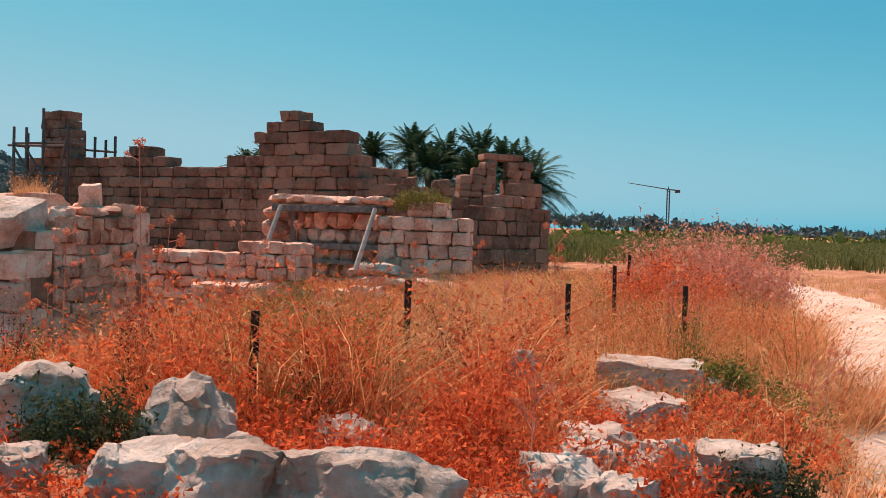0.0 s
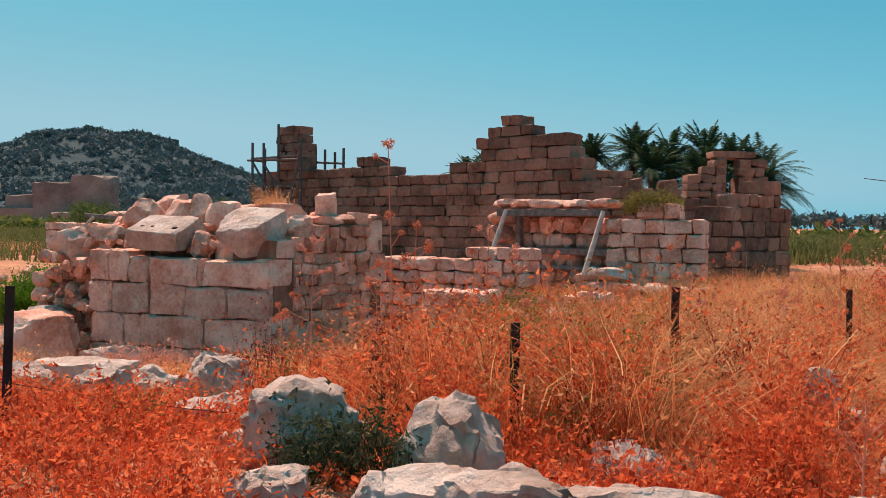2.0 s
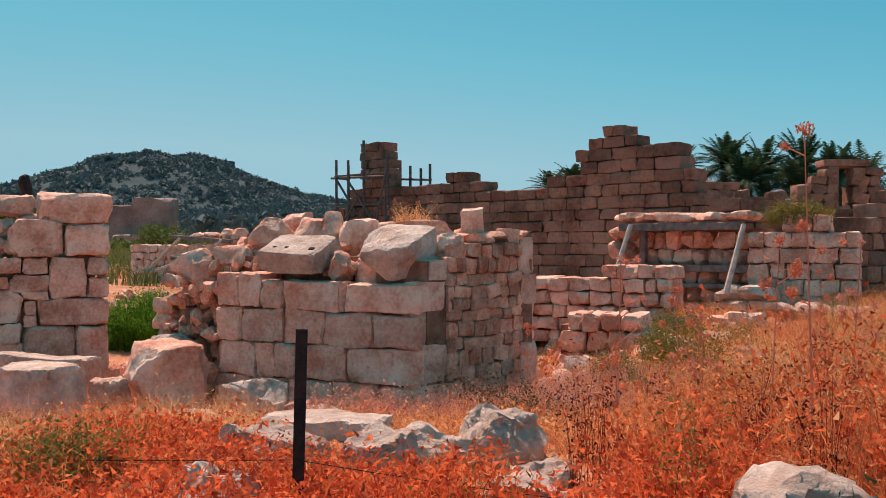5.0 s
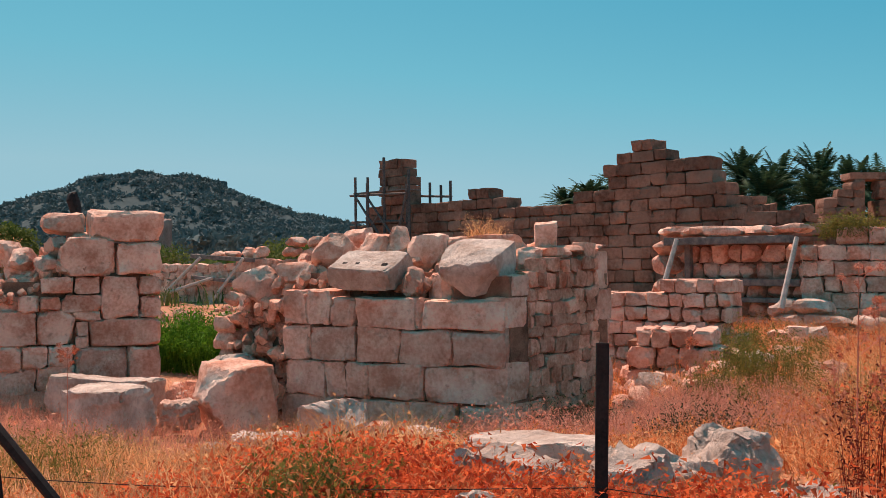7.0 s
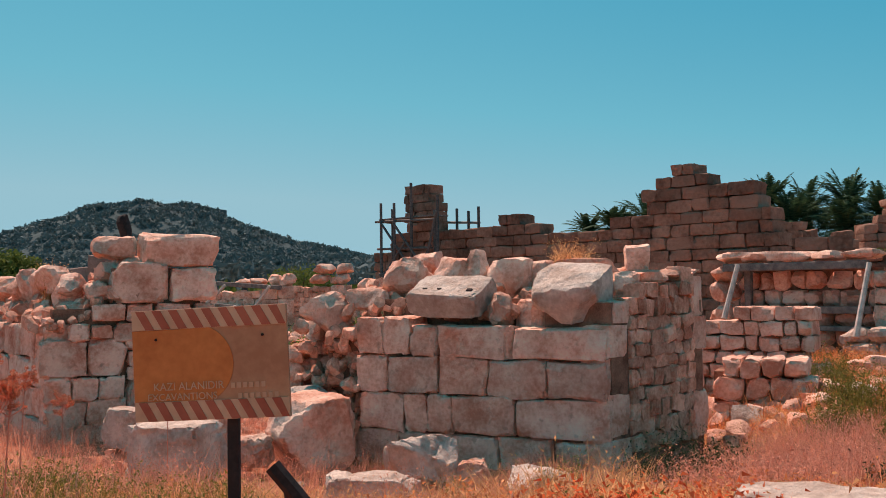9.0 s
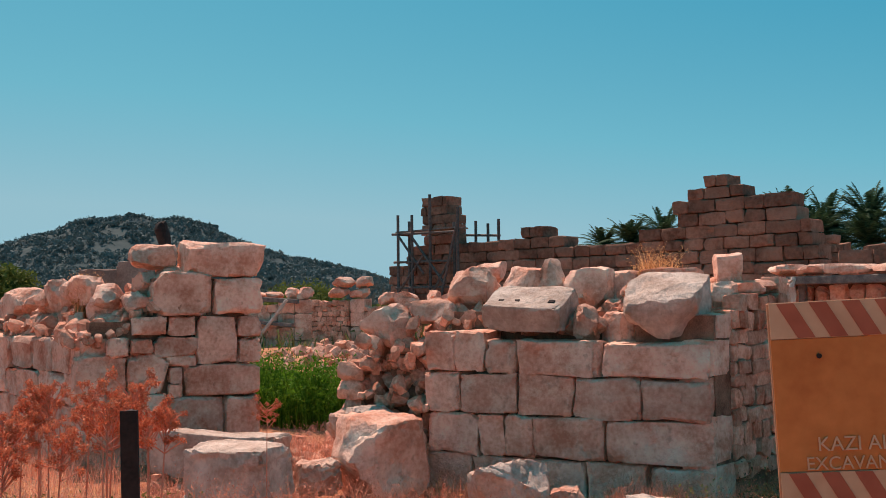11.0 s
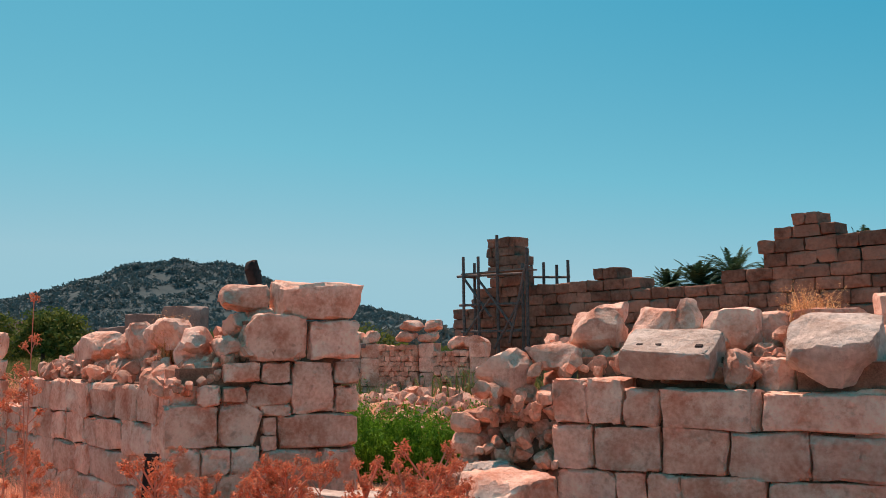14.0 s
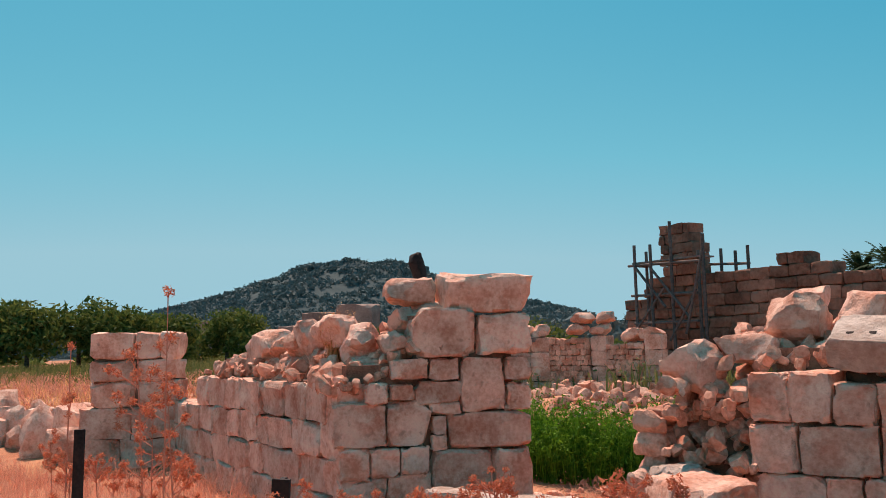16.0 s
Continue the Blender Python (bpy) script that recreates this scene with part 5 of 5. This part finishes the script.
for k, (x, y, z, r) in enumerate([(-5.0, 50, 4.75, 1.3), (-3.0, 50, 4.9, 1.75), (-1.3, 51, 4.6, 1.75), (0.3, 50, 4.75, 1.8), (1.6, 49, 4.1, 1.8), (2.75, 49.5, 3.75, 2.1), (-2.1, 49, 4.0, 1.7), (0.0, 48.5, 3.7, 1.8), (3.0, 51, 3.0, 1.8), (-9.9, 50, 4.1, 1.5), (-8.4, 50, 4.4, 1.6), (-6.6, 52, 4.2, 1.5), (-11.2, 51, 3.9, 1.3)]):
    palm(x, y, z, r, 800 + k)


def tree(x, y, h, w, seed, label, mat=TREE, n=2600, leaf=0.17):
    """A tapered trunk, limbs and a crown of leaf clumps with gaps."""
    g = np.random.default_rng(seed)
    ob = tagged(new("tree"), label, "tree", "orchard trees")
    ob.matrix_basis = pose(x, y, float(gz(x, y)))
    part("trunk", rod((0, 0, -0.1), (0, 0, h * 0.45), 0.22, 8, 0.14), BARK, ob)
    cl = []
    for i in range(16):
        a, el = g.uniform(0, 6.283), g.uniform(-0.15, 1.0)
        c = np.array([math.cos(a) * w * 0.36 * math.cos(el), math.sin(a) * w * 0.36 * math.cos(el), h * (0.36 + 0.42 * math.sin(el))]) * np.array([g.uniform(0.5, 1.15)] * 2 + [1])
        cl.append(c)
        if i < 7:
            part("limb", rod((0, 0, h * 0.35), tuple(c), 0.08, 6, 0.03), BARK, ob)
    cl = np.array(cl)
    idx = g.integers(0, 16, n)
    d = g.normal(size=(n, 3))
    d /= np.linalg.norm(d, axis=1)[:, None]
    p = cl[idx] + d * (w * 0.25 * g.uniform(0.4, 1.05, (n, 1))) * np.array([1, 1, 0.85])
    v, t = bits(p, np.full(n, leaf), g)
    part("crown", tri_mesh("crown", v, t, mat), None, ob)


for k, (x, y, h, w) in enumerate([(-86, 58, 5.8, 6.5), (-81, 60, 6.0, 6), (-76.5, 62, 5.4, 5.5), (-76, 67, 5.6, 6), (-73, 69, 5.0, 5.5), (-92, 60, 6.0, 7), (-73, 75, 4.6, 5), (-72, 82, 4.8, 6), (-98, 62, 6, 7)]):
    tree(x, y, h * 1.22, w * 1.3, 850 + k, "dense dark green orchard tree beyond the field", n=5200, leaf=0.3)
for k, (x, y, h, w) in enumerate([(-33, 66, 3.4, 5), (-38, 75, 3.0, 6), (-28, 92, 3.6, 7), (-52, 80, 3.2, 6), (-22, 75, 3.4, 5)]):
    tree(x, y, h, w, 870 + k, "low round green tree in the meadow", n=1800)

# ---- far hill, woods, crane ----
CREST = [(-70, 0.3), (-52, 1.2), (-46, 2.1), (-43.5, 2.75), (-41, 3.3), (-39, 3.9), (-37.3, 4.5), (-35.5, 5.05), (-33.4, 5.36), (-31, 5.1), (-29.1, 4.75), (-28.6, 4.4), (-26.5, 3.7), (-24.5, 2.95), (-22, 2.6), (-20, 2.1), (-17.5, 1.2), (-14, 0.3), (-10, 0)]


def hill_z(x, y):
    """A long ridge 480 m off, its crest given by bearing and slope."""
    bearing, far = np.degrees(np.arctan2(x + 5, y - 5)), np.hypot(x + 5, y - 5)
    crest = 480 * np.tan(np.radians(np.interp(bearing, *zip(*CREST))))
    r = np.sin(x * 0.11 + y * 0.06) * np.sin(y * 0.09 - x * 0.05) + 0.6 * np.sin(x * 0.23 + 1) * np.sin(y * 0.19)
    body = smooth(300, 480, far) * (1 - smooth(490, 800, far))
    return crest * body * (1 + 0.06 * r * smooth(500, 440, far)) - 1.0


tagged(part("hill", sheet("hill", np.linspace(-760, -60, 130), np.linspace(130, 800, 120), hill_z), HAZY_HILL), "scrub-covered rocky hill beyond the plain", "hill", kind="structure")


def clumps(name, label, x, y, z, size, mat, seed, per=26):
    g = np.random.default_rng(seed)
    n = len(x)
    c = np.repeat(np.stack([x, y, z], 1), per, 0)
    s = np.repeat(size, per)
    d = g.normal(size=(n * per, 3))
    d /= np.linalg.norm(d, axis=1)[:, None]
    p = c + d * (s * g.uniform(0.3, 1.0, n * per))[:, None] * np.array([1, 1, 0.75])
    v, t = bits(p, s * 0.5, g)
    return tagged(part(name, tri_mesh(name, v, t, mat), None), label, "scrub", kind="stuff")


gh = np.random.default_rng(33)
hb, hr = np.radians(gh.uniform(-62, -14, 16000)), np.sqrt(gh.uniform(310 ** 2, 492 ** 2, 16000))
hx, hy = hr * np.sin(hb) - 5, hr * np.cos(hb) + 5
hz = hill_z(hx, hy)
stony = np.sin(hx * 0.05 + 0.02 * hy) * np.sin(hy * 0.06) + 0.6 * np.sin(hx * 0.15) * np.sin(hy * 0.13 + hx * 0.05)
keep = (hz > 0.5) & (gh.uniform(0, 1, 16000) < 0.8 - 0.35 * (stony > 0.45))
clumps("hazy_scrub", "dark green scrub and trees on the hill, tinted blue for haze", hx[keep], hy[keep], hz[keep] + 0.3, gh.uniform(0.9, 2.3, keep.sum()), HAZY_SCRUB, 34, 18)
wb, wr = np.radians(gh.uniform(-31, -16, 170)), gh.uniform(215, 300, 170)
tx = np.concatenate([gh.uniform(40, 620, 420), wr * np.sin(wb) - 5])
ty = np.concatenate([gh.uniform(520, 640, 420), wr * np.cos(wb) + 5])
clumps("far_woods", "dark tree line along the edge of the plain", tx, ty, np.concatenate([gh.uniform(1, 4, 420) + 2.2 * np.sin(tx[:420] * 0.02) + 1, gh.uniform(1.5, 7.5, 170)]), np.concatenate([gh.uniform(3, 6.5, 420), gh.uniform(1.5, 3.4, 170)]), HAZY_SCRUB, 35)
fx, fy = gh.uniform(14, 130, 240), gh.uniform(95, 230, 240)
clumps("field_scrub", "grey-green scrub on the far plain", fx, fy, np.full(240, 0.4), gh.uniform(0.8, 2.0, 240), TREE, 36)
lx2, ly2 = gh.uniform(-160, -30, 240), gh.uniform(110, 240, 240)
clumps("field_scrub", "grey-green scrub on the far meadow", lx2, ly2, np.full(240, 0.6), gh.uniform(1.0, 2.6, 240), TREE, 37)

CASTLE = material("hazy_stone", (0.2, 0.125, 0.105), (0.36, 0.25, 0.21), 0.2, 2, 1.0, 0, 0, 0.1)
for x, y, z, w, d, h, lab in ((-238.5, 424, 39.6, 7.5, 6, 3.5, "square stone ruin on the hill's shoulder"),):
    # the ruin shares the scrub's haze-blue colour
    tagged(part("hilltop_ruin", stone_mesh(w, d, h + 5, 0.05, 0.3, 5, 6, "hilltop_ruin"), HAZY_SCRUB), lab, "ruin").matrix_basis = pose(x, y, z - 2.5)
ruin = tagged(new("distant_ruin"), "long pale stone ruin at the foot of the hill", "ruin")
for k, (x, y, w, h) in enumerate([(-186, 252, 14, 9.5), (-174, 250, 16, 13), (-164, 250, 12, 15), (-190, 248, 22, 5.5), (-158, 246, 30, 4.5), (-222, 254, 12, 12)]):
    o = part("wall", stone_mesh(w, 6, h, 0.04, 0.4, 60 + k, 6, "wall"), CASTLE, ruin)
    o.matrix_basis = pose(x, y, h / 2 - 0.5, 0, 0, 8)

crane = tagged(new("tower_crane"), "slender tower crane on the horizon", "crane")
crane.matrix_basis = pose(176, 800, 0)
bm = bmesh.new()
for sx in (-1, 1):
    for sy in (-1, 1):
        tube(bm, (sx, sy, 0), (sx, sy, 36), 0.3, 5)
for i in range(12):
    tube(bm, (-1, -1, 3 * i), (1, -1, 3 * i + 3), 0.2, 4)
part("mast", bm, STEEL, crane)
part("jib", rod((0, 0, 36), (-34, 0, 40.5), 0.5, 5, 0.3), STEEL, crane)
part("counter_jib", rod((0, 0, 36), (9, 0, 35.2), 0.6, 5), STEEL, crane)
part("counterweight", box(4, 2, 2.4, pose(7.5, 0, 34.6), 0.1), STEEL, crane)
part("apex", rod((0, 0, 36), (0, 0, 38.5), 0.4, 5, 0.2), STEEL, crane)

# dark stump on the far side of the pier
tagged(part("burnt_stump", stone_mesh(0.18, 0.16, 0.5, 0.2, 0.03, 9, 4, "burnt_stump"), RUST), "dark charred stump standing behind the pier", "stump").matrix_basis = pose(-14.36, 17.77, 2.4, 0, -8, 0)
